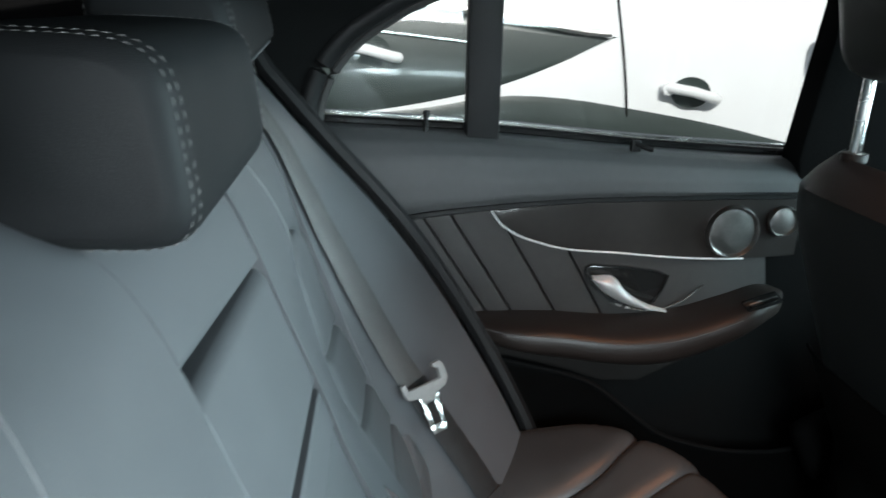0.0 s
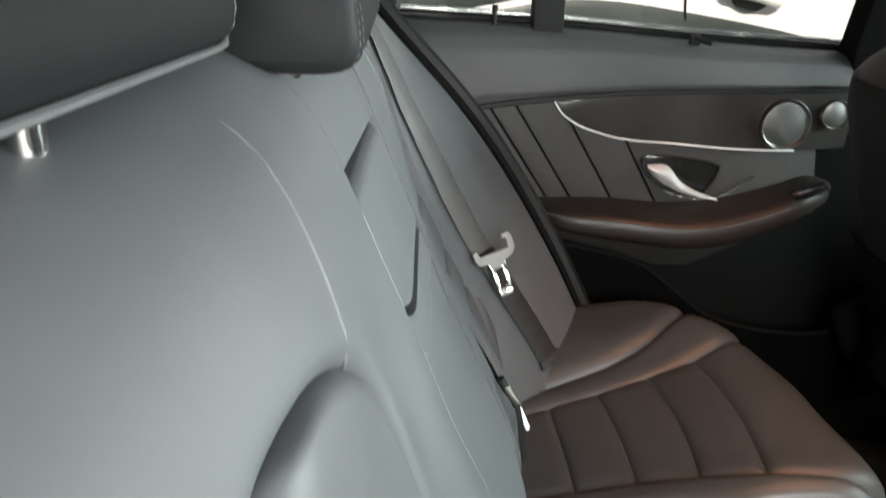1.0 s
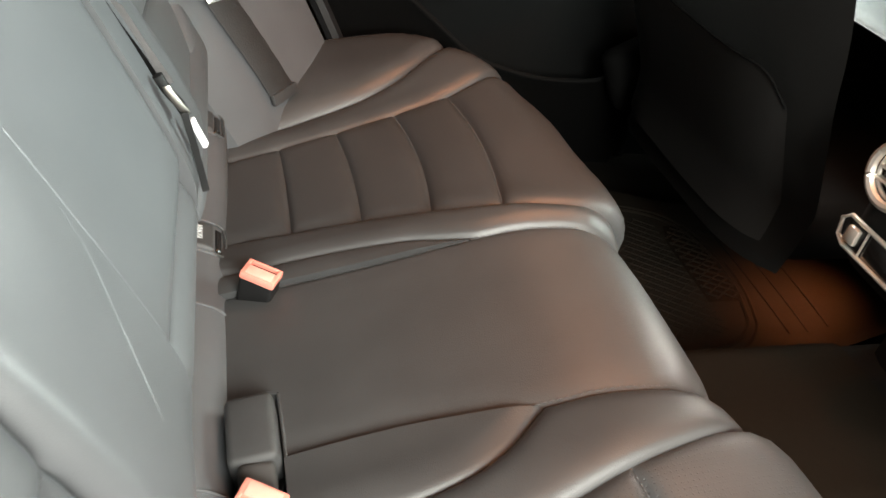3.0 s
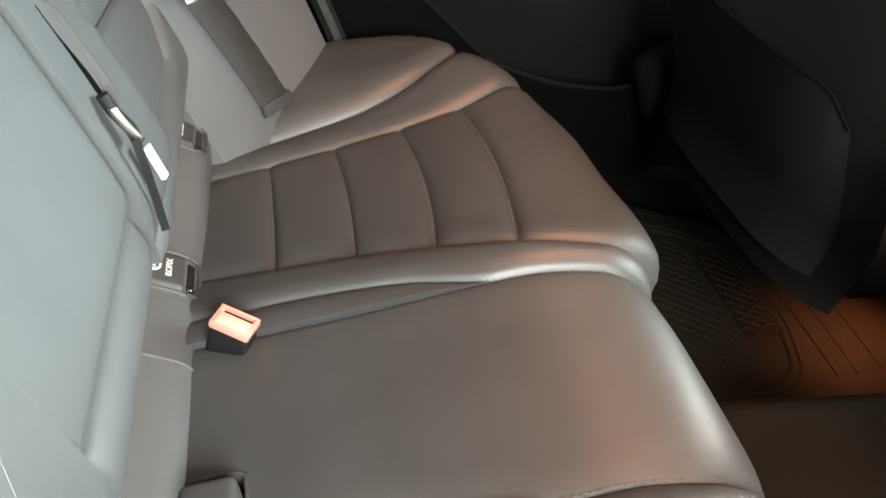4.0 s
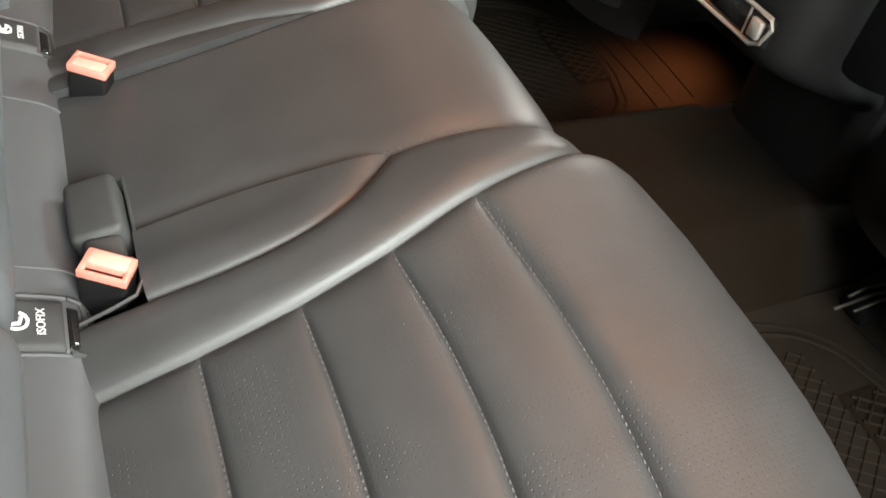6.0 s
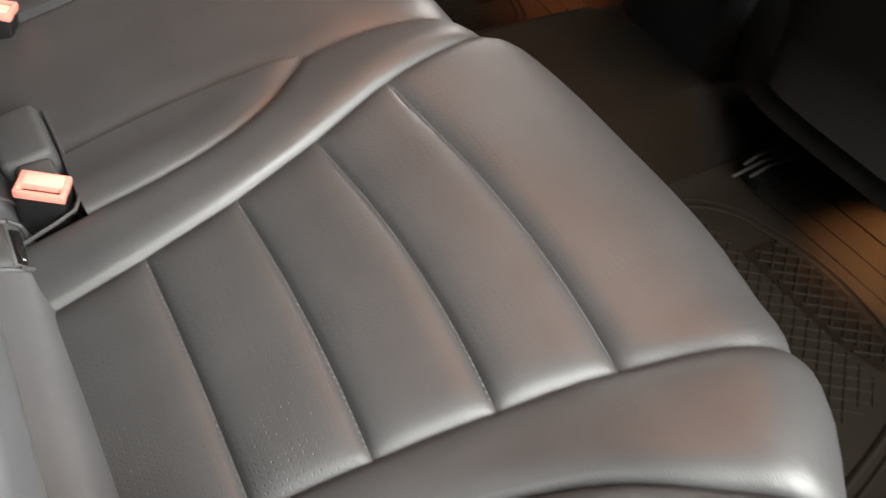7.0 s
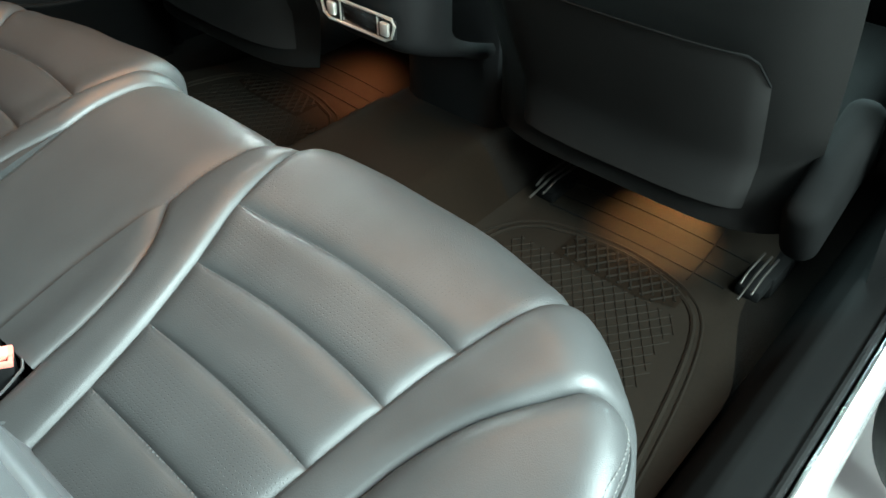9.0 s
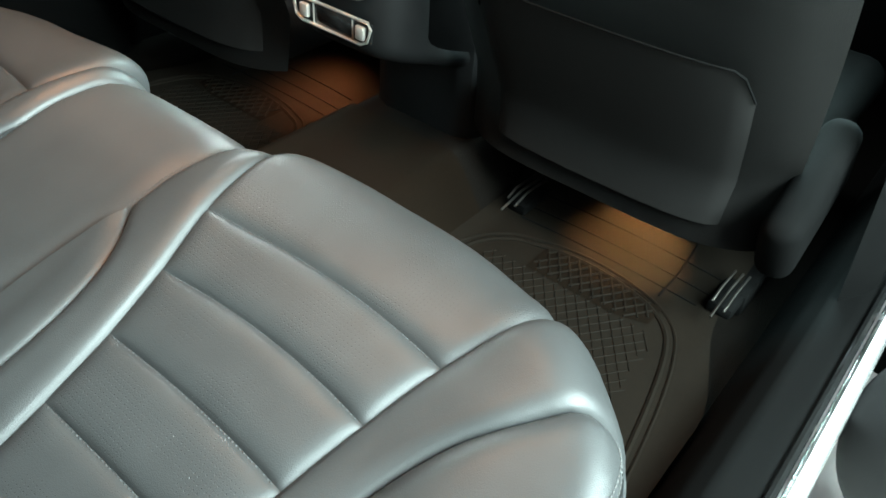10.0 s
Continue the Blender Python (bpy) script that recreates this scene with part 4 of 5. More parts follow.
pillar = tagged(part("rear_pillar_trim", grid(pillar_sheet, 40, 10), ROOF_LINING), "dark rear pillar and roof rail trim", "pillar trim", kind="structure")
tagged(part("door_aperture_seal", tube([side_face(1, z) + Vector((0.014, 0.03, 0)) for z in [0.17 + 0.0145 * i for i in range(40)]] + [(-0.115, 0.64, 0.80), (-0.08, 0.64, 0.86), (0.0, 0.63, 0.90)], 0.012, 8), DARK_PLASTIC), "black rubber door seal beside the side bolster", "door seal", kind="structure")
wall_far = tagged(part("wall_far", joined(box(-0.8, -0.05, 0.76, 0.79, -0.05, 0.64, 0.0), box(-0.05, 0.98, 0.765, 0.79, -0.05, 0.6, 0.0), box(0.98, 1.9, 0.70, 0.76, -0.05, 0.60, 0.0)), MATT_BLACK, smooth=False), "dark far body side with centre pillar", "wall", kind="structure")

tagged(part("centre_pillar_far", slab([(0.84, 0.60), (0.700, 0.60), (0.694, 0.634), (0.735, 0.98), (0.86, 0.98), (0.86, 0.0), (0.84, 0.0)], 0.688, 0.05, 0.006), ROOF_LINING), "dark cloth trim of the far centre pillar", "pillar trim", kind="structure")

# ---- near body side: sill, pillar ----
def sill_sheet(u, v):
    prof = [(-0.555, -0.01), (-0.575, 0.04), (-0.59, 0.075), (-0.61, 0.095), (-0.645, 0.10), (-0.655, 0.098)]
    k = min(int(v * 5), 4)
    f = v * 5 - k
    return Vector((mixed(0.30, 1.9, u), mixed(prof[k][0], prof[k + 1][0], f), mixed(prof[k][1], prof[k + 1][1], f)))


sill = tagged(part("door_sill", grid(sill_sheet, 8, 20), MATT_BLACK), "dark plastic sill of the open near doorway", "door sill", kind="structure")
part("sill_seal", tube([(0.3, -0.656, 0.101), (1.1, -0.656, 0.101)], 0.005, 8), GLOSS_BLACK, sill)
part("sill_edge", tube([(0.3, -0.666, 0.098), (1.1, -0.666, 0.098)], 0.0025, 8), CHROME, sill)
part("painted_sill", grid(lambda u, v: Vector((mixed(0.2, 1.9, u), mixed(-0.668, -0.690, math.sin(v * 1.57)), 0.092 - 0.20 * v * v)), 4, 10), WHITE_PAINT, sill, "white painted outer sill")
tagged(part("centre_pillar", grid(lambda u, v: Vector((mixed(0.93, 1.06, v) - 0.10 * u, -0.62 - 0.03 * math.sin(v * 3.14) + 0.06 * u, mixed(0.05, 1.0, u))), 10, 10), MATT_BLACK), "dark trim of the near centre pillar", "pillar trim", kind="structure")

# ---- centre console, front seats ----
console = thing("rear_console", "dark centre console with two round chrome air vents", "console", (0.8, 0, 0))


def console_sheet(u, v):
    y = mixed(-1, 1, v)
    w = 0.105 * (1 - 0.25 * abs(y) ** 6)
    z = mixed(0.06, 0.45, u)
    return Vector((0.722 + 0.08 * abs(y) ** 4 - 0.02 * ease(0.36, 0.45, z) + 0.17 * (1 - ease(0.19, 0.285, z)) + 0.06 * max(0, (z - 0.425) / 0.025) ** 2, y * w, z))


part("console_face", grid(console_sheet, 40, 30), DARK_PLASTIC, console)
part("console_body", box(0.885, 1.4, -0.095, 0.095, 0.02, 0.44, 0.03), DARK_PLASTIC, console)
part("armrest_lid", placed(box(-0.02, 0.32, -0.11, 0.11, -0.035, 0.035, 0.025, 4), Matrix.Translation((0.76, 0, 0.48))), LEATHER, console, "padded leather armrest lid")


def ring(y, z, r, tuber, x):
    return tube([(x, y + r * math.cos(k * math.pi / 24), z + r * math.sin(k * math.pi / 24)) for k in range(48)], tuber, 8, closed=True)


for sy in (1, -1):
    vent = part("air_vent", ring(sy * 0.037, 0.378, 0.028, 0.0045, 0.712), CONSOLE_METAL, console, "round air vent with chrome ring")
    part("inner_ring", ring(sy * 0.037, 0.378, 0.022, 0.002, 0.716), CONSOLE_METAL, vent)
    for dz in (-0.011, 0, 0.011):
        part("louvre", placed(box(-0.004, 0.004, -0.021, 0.021, -0.0011, 0.0011, 0.0), Matrix.Translation((0.717, sy * 0.037, 0.378 + dz))), CONSOLE_METAL, vent, smooth=False)
    part("vent_well", placed(box(-0.002, 0.002, -0.024, 0.024, -0.024, 0.024, 0.001), Matrix.Translation((0.7215, sy * 0.037, 0.378))), GLOSS_BLACK, vent, smooth=False)
part("vent_knob", placed(box(-0.006, 0.006, -0.007, 0.007, -0.007, 0.007, 0.005, 3), Matrix.Translation((0.712, 0.0, 0.356))), CONSOLE_METAL, console, "small chrome knob")
bezel = [(-0.058, 0.322), (0.060, 0.322), (0.068, 0.314), (0.064, 0.298), (0.054, 0.292), (-0.046, 0.292), (-0.056, 0.298), (-0.062, 0.314)]
part("socket_bezel", tube([(0.716, y, z) for y, z in bezel], 0.0022, 8, closed=True), CONSOLE_METAL, console, "chrome bezel round the socket panel")
for y0, y1 in ((-0.06, -0.034), (-0.031, 0.031), (0.034, 0.06)):
    part("socket_flap", box(0.7165, 0.724, y0, y1, 0.294, 0.320, 0.002), GLOSS_BLACK, console)
for y in (-0.047, 0.047):
    part("switch_key", box(0.711, 0.717, y - 0.007, y + 0.007, 0.299, 0.316, 0.002), CONSOLE_METAL, console, "bright metal key")
for y in (-0.033, 0.033):
    part("bezel_bar", tube([(0.716, y, 0.292), (0.716, y, 0.322)], 0.0012, 6), CONSOLE_METAL, console)


def front_seat(y, dx):
    ob = thing("front_seat", "dark leather front seat seen from behind, with map pocket", "car seat", (0.9, y, 0), group="front seats")

    low = 0.15

    def rear(u, v):
        w = 2 * v - 1
        z = mixed(low, 0.675, u)
        half = 0.208 + 0.015 * math.sin(u * 3) - 0.05 * ease(0.8, 1.0, u) + (0.010 * ease(0.4, 0.6, u) if y * w < 0 else 0.0)
        return Vector((dx + 0.835 - 0.40 * max(0, z - 0.24) - 0.10 * max(0, 0.2 - z) + 0.045 * abs(w) ** 5 + 0.05 * ease(0.93, 1, u), y + w * half, z))

    bm = grid(rear, 24, 24)
    bmesh.ops.solidify(bm, geom=bm.faces[:], thickness=-0.19)
    part("backrest", bm, BLACK_LEATHER, ob)

    def pocket(u, v):
        w = mixed(-0.86, 0.90, v) if y > 0 else mixed(0.68, -0.76, v)
        z = mixed(0.18, 0.395 - 0.035 * max(0, abs(2 * v - 1) - 0.88) ** 2 / 0.0144, u)
        r = rear((z - low) / (0.675 - low), (w + 1) / 2)
        return r + Vector((-0.012 * math.sin(v * math.pi) ** 0.3 - 0.010 * u, 0, 0))

    bm = grid(pocket, 12, 30)
    part("map_pocket", bm, BLACK_LEATHER, ob, "dark map pocket panel")
    part("pocket_hem", tube([pocket(1, i / 30) + Vector((-0.002, 0, 0)) for i in range(31)], 0.0013, 6), MATT_BLACK, ob)
    if y > 0:
        def cushion_sheet(u, v):
            w = 2 * v - 1
            z = 0.325 + 0.10 * ease(0.45, 0.82, abs(w)) - 0.19 * max(0.0, abs(w) - 0.84) / 0.16 - 0.05 * ease(0.85, 1.0, u) - 0.16 * (u - 0.35)
            return Vector((mixed(0.95, 1.42, u), y + w * 0.245, z))

        part("seat_cushion", grid(cushion_sheet, 16, 40), BLACK_LEATHER, ob, "dark leather seat cushion with raised bolsters")
    part("seat_base", box(0.87 + dx, 1.35 + dx, y - 0.205, y + 0.205, 0.15, 0.23, 0.035, 4), MATT_BLACK, ob)
    for dy in (-0.186, 0.130):
        back_end = 0.90 if y < 0 else 0.93
        rail = part("seat_rail", box(back_end + 0.03, 1.35 + dx, y + dy - 0.020, y + dy + 0.020, 0.0, 0.036, 0.006), MATT_BLACK, ob, "dark seat rail")
        for off, reach in ((-0.010, 0.010), (-0.001, 0.030), (0.009, 0.0)) if y < 0 else ():
            part("rail_rod", tube([(back_end - 0.02 - reach, y + dy + off, 0.049), (back_end, y + dy + off, 0.057), (back_end + 0.05, y + dy + off, 0.054)], 0.0017, 8), BAR_STEEL, rail, "dull steel rail edge")
        if y < 0:
            part("rail_bracket", box(back_end - 0.012, back_end + 0.03, y + dy - 0.017, y + dy + 0.017, 0.022, 0.040, 0.005), MATT_BLACK, rail)
    part("recliner_cover", placed(box(-0.085, 0.085, -0.022, 0.022, -0.055, 0.055, 0.02, 5), Matrix.Translation((0.90 + dx, y + math.copysign(0.228, y), 0.22)) @ Euler((0, -0.5, 0)).to_matrix().to_4x4()), MATT_BLACK, ob, "dark plastic recliner cover")
    head = part("seat_headrest", placed(box(-0.055, 0.055, -0.13, 0.13, -0.09, 0.09, 0.045, 5), Matrix.Translation((0.725 + dx, y, 0.858)) @ Euler((0, -0.25, 0)).to_matrix().to_4x4()), ARM_LEATHER, ob)
    for dy in (-0.09, 0.09):
        part("headrest_post", tube([(0.722 + dx, y + dy, 0.64), (0.722 + dx, y + dy, 0.79)], 0.007, 10), CHROME, head, "chrome headrest post")
        part("post_collar", tube([(0.722 + dx, y + dy, 0.672), (0.722 + dx, y + dy, 0.682)], 0.015, 12), BLACK_LEATHER, head)
    return ob


front_seat(-0.317, 0.0)
front_seat(0.385, -0.085)

# ---- mats ----
TUNNEL_RUBBER = material("matt_brown_rubber", (0.0080, 0.0056, 0.0038), 0.9, scale=150, vary=0.2, bump=0.1, fine=700, fine_bump=0.3, spec=0.03)
def mat_height(x, w):
    return 0.022 + 0.05 * ease(0.90, 1.06, x) + 0.010 * ease(0.88, 1.0, abs(w))


def floor_mat(sy):
    ob = thing("floor_mat", "ribbed dark brown rubber footwell mat lying on the carpet", "floor mat", (0.75, sy * 0.37, 0), group="rear floor mats")

    def at(x, y):
        w = (abs(y) - 0.365) / 0.21
        return Vector((x, y, mat_height(x, w)))

    part("mat_sheet", grid(lambda u, v: at(mixed(0.42, 1.12, u), sy * mixed(0.155, mixed(0.562, 0.505, ease(0.70, 0.90, mixed(0.42, 1.12, u))), v)), 30, 24), RUBBER, ob)
    ridge = [(0.56, -0.53), (0.62, -0.520), (0.70, -0.505), (0.77, -0.488), (0.815, -0.468), (0.842, -0.435), (0.856, -0.39), (0.862, -0.34), (0.858, -0.29), (0.847, -0.25), (0.835, -0.22), (0.80, -0.19), (0.74, -0.175), (0.66, -0.17), (0.56, -0.17)]
    rx, ry = (curve([(i, p[k]) for i, p in enumerate(ridge)]) for k in (0, 1))
    for grow, r in ((0.0, 0.0035), (0.012, 0.0025)):
        pts = []
        for i in range(57):
            x, y = rx(i / 4), ry(i / 4)
            out = Vector((x - 0.66, y + 0.345)).normalized() * grow
            p = at(x + out.x, -sy * (y + out.y) * 1)
            pts.append((p.x, sy * abs(p.y), p.z))
        part("rim_ridge", tube(pts, r, 6), RUBBER, ob)
    for x, y0, y1 in ((0.893, 0.20, 0.475), (0.922, 0.20, 0.48), (0.951, 0.20, 0.485)):
        part("cross_groove", tube([at(x - 0.25 * (mixed(y0, y1, i / 14) - 0.34) ** 2, sy * mixed(y0, y1, i / 14)) + Vector((0, 0, 0.0002)) for i in range(15)], 0.0015, 6), MATT_BLACK, ob)
    part("side_groove", tube([at(mixed(0.872, 1.0, i / 6), sy * 0.43) + Vector((0, 0, 0.0002)) for i in range(7)], 0.0015, 6), MATT_BLACK, ob)

    # raised lattice at the front of the field, over a darker sheet painting the shade between bars
    def front_edge(y):
        return 0.866 - 1.2 * abs(y - 0.34) ** 1.9

    def shade_sheet(u, v):
        y = mixed(0.268, 0.445, v)
        p = at(mixed(0.800 + 0.3 * max(0, y - 0.40), front_edge(y), u), sy * y)
        return p + Vector((0, 0, 0.0012))

    part("lattice_shade", grid(shade_sheet, 4, 12), TUNNEL_RUBBER, ob)
    for i in range(-2, 12):
        for lean in (-1, 1):
            y0 = 0.268 + 0.0165 * i
            pts = []
            for k in range(9):
                x, y = mixed(0.796, 0.868, k / 8), y0 + lean * 0.05 * (k / 8 - 0.5)
                if 0.270 <= y <= 0.443 and 0.800 + 0.3 * max(0, y - 0.40) <= x <= front_edge(y):
                    pts.append(at(x, sy * y) + Vector((0, 0, 0.0016)))
            if len(pts) > 1:
                part("lattice_bar", tube(pts, 0.0018, 5), RUBBER, ob)
    # low diamond relief over the rest of the field
    relief = bmesh.new()
    for lean in (-1, 1):
        for i in range(-4, 28):
            run = []
            for k in range(17):
                x = mixed(0.57, 0.80, k / 16)
                y = 0.20 + 0.0165 * i + lean * 0.17 * (k / 16 - 0.5)
                if 0.20 <= y <= 0.475 - 0.12 * max(0.0, x - 0.70):
                    run.append(at(x, sy * y) + Vector((0, 0, 0.0002)))
                elif len(run) > 1:
                    relief = joined(relief, tube(run, 0.0011, 4))
                    run = []
                else:
                    run = []
            if len(run) > 1:
                relief = joined(relief, tube(run, 0.0011, 4))
    tagged(part("field_relief", relief, RUBBER, ob), kind="stuff")
    return ob


floor_mat(-1)
floor_mat(1)
tagged(part("tunnel_mat", grid(lambda u, v: Vector((mixed(0.46, 0.846, u), (y := mixed(-0.17, 0.165, v)), tunnel_sheet(0, (y + 0.26) / 0.52).z + 0.007)), 12, 40), TUNNEL_RUBBER), "flat dark brown rubber mat draped over the tunnel", "floor mat")

# ---- belts and buckles ----
STRAP_EDGE = material("ribbed_strap_edge", (0.046, 0.042, 0.043), 0.7, scale=400, bump=0.25)
STRAP_GREY = material("grey_strap_webbing", (0.035, 0.035, 0.036), 0.65, scale=400, bump=0.25)
def face_frame(v, z, sign=1):
    p = side_face(v, z, sign)
    across = (side_face(v + 0.05, z, sign) - side_face(v - 0.05, z, sign)).normalized()
    down = (side_face(v, z - 0.01, sign) - side_face(v, z + 0.01, sign)).normalized()
    n = down.cross(across) if sign > 0 else across.cross(down)
    if n.x < 0:
        n = -n
    n.normalize()
    down = (down - across * down.dot(across)).normalized()
    return p, across, down, n


BELT_V = curve([(0.20, 0.31), (0.225, 0.305), (0.30, 0.285), (0.385, 0.235), (0.43, 0.20), (0.50, 0.17), (0.58, 0.14), (0.66, 0.11), (0.72, 0.10), (0.75, 0.10)])
belt = thing("seat_belt", "dark woven seat belt with grey tongue, on the side bolster", "seat belt", (0.15, 0.44, 0.23))


def webbing(z0, z1, lift, count=24, half=0.0235):
    bm = bmesh.new()
    rows = []
    for i in range(count + 1):
        z = mixed(z0, z1, i / count)
        p, across, down, n = face_frame(BELT_V(z), z)
        up = n * (lift + 0.0004 * math.sin(i * 1.7))
        rows.append([bm.verts.new(p + up + across * half * s + n * t) for s, t in ((-1, 0), (-0.94, 0.0011), (0.94, 0.0011), (1, 0), (0.94, -0.0006), (-0.94, -0.0006))])
    for a, b in zip(rows, rows[1:]):
        for k in range(6):
            bm.faces.new((a[k], a[(k + 1) % 6], b[(k + 1) % 6], b[k]))
    return bm


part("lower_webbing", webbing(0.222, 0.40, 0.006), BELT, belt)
part("upper_webbing", webbing(0.388, 0.75, 0.004), BELT_SHEEN, belt, "webbing running up to the shoulder, paler for its painted sheen")
p, across, down, n = face_frame(BELT_V(0.225), 0.225)
part("belt_anchor", placed(box(-0.0255, 0.0255, -0.007, 0.007, -0.003, 0.003, 0.002), Matrix.Translation(p + n * 0.007) @ Matrix((across, down, n)).transposed().to_4x4()), STRAP_GREY, belt)
p, across, down, n = face_frame(BELT_V(0.392) - 0.03, 0.396)
frame_m = Matrix.Translation(p + n * 0.022) @ Matrix((across, down, n)).transposed().to_4x4() @ Euler((0, -0.55, 0)).to_matrix().to_4x4()


def plate(points, depth, bevel=0.0015):
    bm = bmesh.new()
    f = bm.faces.new([bm.verts.new((a, b, 0)) for a, b in points])
    out = bmesh.ops.extrude_face_region(bm, geom=[f])
    for v in out["geom"]:
        if isinstance(v, bmesh.types.BMVert):
            v.co.z += depth
    bmesh.ops.bevel(bm, geom=bm.edges[:], offset=bevel, segments=2, affect="EDGES", profile=0.5)
    return bm


tongue = part("belt_tongue", placed(plate([(-0.031, -0.012), (-0.025, -0.013), (-0.022, -0.004), (0.020, -0.004), (0.020, -0.016), (0.014, -0.019), (0.014, -0.024), (0.024, -0.025), (0.029, -0.018), (0.030, -0.002), (0.024, 0.006), (0.011, 0.010), (0.008, 0.016), (-0.009, 0.016), (-0.012, 0.010), (-0.026, 0.007), (-0.030, 0.0)], 0.007), frame_m), BELT_GREY, belt, "light grey plastic tongue grip")
blade_m = frame_m @ Euler((0.12, 0, 0)).to_matrix().to_4x4() @ Matrix.Translation((0, 0, 0.002))
blade_bm = joined(plate([(-0.011, 0.014), (-0.0055, 0.014), (-0.0055, 0.046), (-0.010, 0.046)], 0.0022, 0.0006), plate([(0.0055, 0.014), (0.011, 0.014), (0.010, 0.046), (0.0055, 0.046)], 0.0022, 0.0006), plate([(-0.010, 0.044), (0.010, 0.044), (0.009, 0.055), (-0.009, 0.055)], 0.0022, 0.0006), plate([(-0.013, 0.010), (0.013, 0.010), (0.0105, 0.019), (-0.0105, 0.019)], 0.0022, 0.0006))
part("metal_blade", placed(blade_bm, blade_m), CHROME, tongue, "bright steel blade with a square slot")


def buckle(x, y, z, turn, label, tilt=0.14, size=0.82):
    ob = thing("belt_buckle", label, "belt buckle", (x, y, z - 0.05), group="belt buckles")
    m = Matrix.Translation((x, y, z)) @ Euler((0, tilt, turn)).to_matrix().to_4x4() @ Matrix.Scale(size, 4)
    part("housing", placed(box(-0.019, 0.019, -0.0125, 0.0125, -0.075, -0.004, 0.004, 3), m), DARK_PLASTIC, ob)
    part("red_cap", placed(joined(box(-0.0195, 0.0195, -0.013, 0.0045, -0.007, 0.002, 0.0022, 2), box(-0.0195, -0.0145, 0.0, 0.013, -0.007, 0.002, 0.002, 2), box(0.0145, 0.0195, 0.0, 0.013, -0.007, 0.002, 0.002, 2), box(-0.0195, 0.0195, 0.0102, 0.013, -0.007, 0.002, 0.0013, 2)), m), RED, ob, "red push button frame")
    part("push_button", placed(box(-0.0150, 0.0150, -0.0105, 0.0030, -0.001, 0.0032, 0.0015, 2), m), RED_PALE, ob, "pale red push button")
    part("slot", placed(box(-0.0152, 0.0152, 0.0040, 0.0106, -0.007, -0.003, 0.0008), m), GLOSS_BLACK, ob)
    return ob


buckle(0.1825, 0.107, 0.229, -0.48, "dark belt buckle with a red cap, standing in the cushion gap")
buckle(0.1725, -0.1175, 0.226, math.pi - 0.48, "dark belt buckle with a red cap, in the cushion pocket", tilt=-0.14)
spare = thing("folded_buckle", "dark grey plastic buckle folded down in the cushion pocket", "belt buckle", (0.168, -0.05, 0.18), group="belt buckles")
part("housing", placed(box(-0.018, 0.018, -0.030, 0.030, -0.035, 0.0, 0.006, 4), Matrix.Translation((0.167, -0.052, 0.221)) @ Euler((0, -0.2, 0.03)).to_matrix().to_4x4()), UPPER_TRIM, spare)
part("stem", placed(box(-0.013, 0.013, -0.012, 0.012, -0.04, 0.0, 0.005, 3), Matrix.Translation((0.172, -0.093, 0.214)) @ Euler((0.5, 0, 0.1)).to_matrix().to_4x4()), SOFT_TRIM, spare)

# centre strap hanging in the gap beside the armrest
strap = thing("centre_strap", "dark strap with metal bar and white tag beside the armrest", "seat belt", (0.1, 0.125, 0.3))
EDGE_ON = (0.85, 0.25, 0.45)
part("webbing", tube([(0.043, 0.128, 0.486), (0.059, 0.137, 0.467), (0.0830, 0.146, 0.441), (0.098, 0.146, 0.413), (0.114, 0.142, 0.387)], 0, flat=(0.0072, 0.0022, EDGE_ON)), STRAP_EDGE, strap, "grey ribbed edge of the webbing")
# thin black strip that paints the shaded side of the strap
shade_bm = grid(lambda u, v: Vector((0.0765 + 0.0310 * u, 0.132, 0.452 - 0.062 * u)) + Vector(EDGE_ON).normalized() * (v - 0.5) * (0.0014 + 0.0052 * ease(0.1, 0.75, u)), 16, 2)
bmesh.ops.solidify(shade_bm, geom=shade_bm.faces[:], thickness=0.0016)
part("strap_shade", shade_bm, MATT_BLACK, strap, "black strip standing in for the strap's shaded side")
part("bar_holder", tube([(0.1075, 0.121, 0.404), (0.113, 0.121, 0.393), (0.121, 0.121, 0.383), (0.126, 0.121, 0.373)], 0.0040, 10), DARK_PLASTIC, strap)
part("metal_bar", tube([(0.1135, 0.1170, 0.398), (0.1150, 0.1160, 0.3945), (0.1200, 0.1160, 0.3865), (0.1250, 0.1165, 0.3795), (0.1265, 0.1185, 0.3770)], 0.0032, 10), BAR_STEEL, strap, "rounded metal bar")
# lower run in black: its colour stands in for the shadow below the bar
part("lower_webbing", tube([(0.125, 0.113, 0.379), (0.130, 0.112, 0.357), (0.1345, 0.112, 0.334), (0.139, 0.110, 0.312)], 0, flat=(0.0055, 0.002, EDGE_ON)), DARK_PLASTIC, strap)
part("tag", placed(box(-0.0015, 0.0015, -0.0032, 0.0032, -0.0125, 0.0125, 0.0006), Matrix.Translation((0.1345, 0.124, 0.356)) @ Euler((0.1, -0.42, -0.35)).to_matrix().to_4x4()), WHITE_PRINT, strap, "small white paper tag")

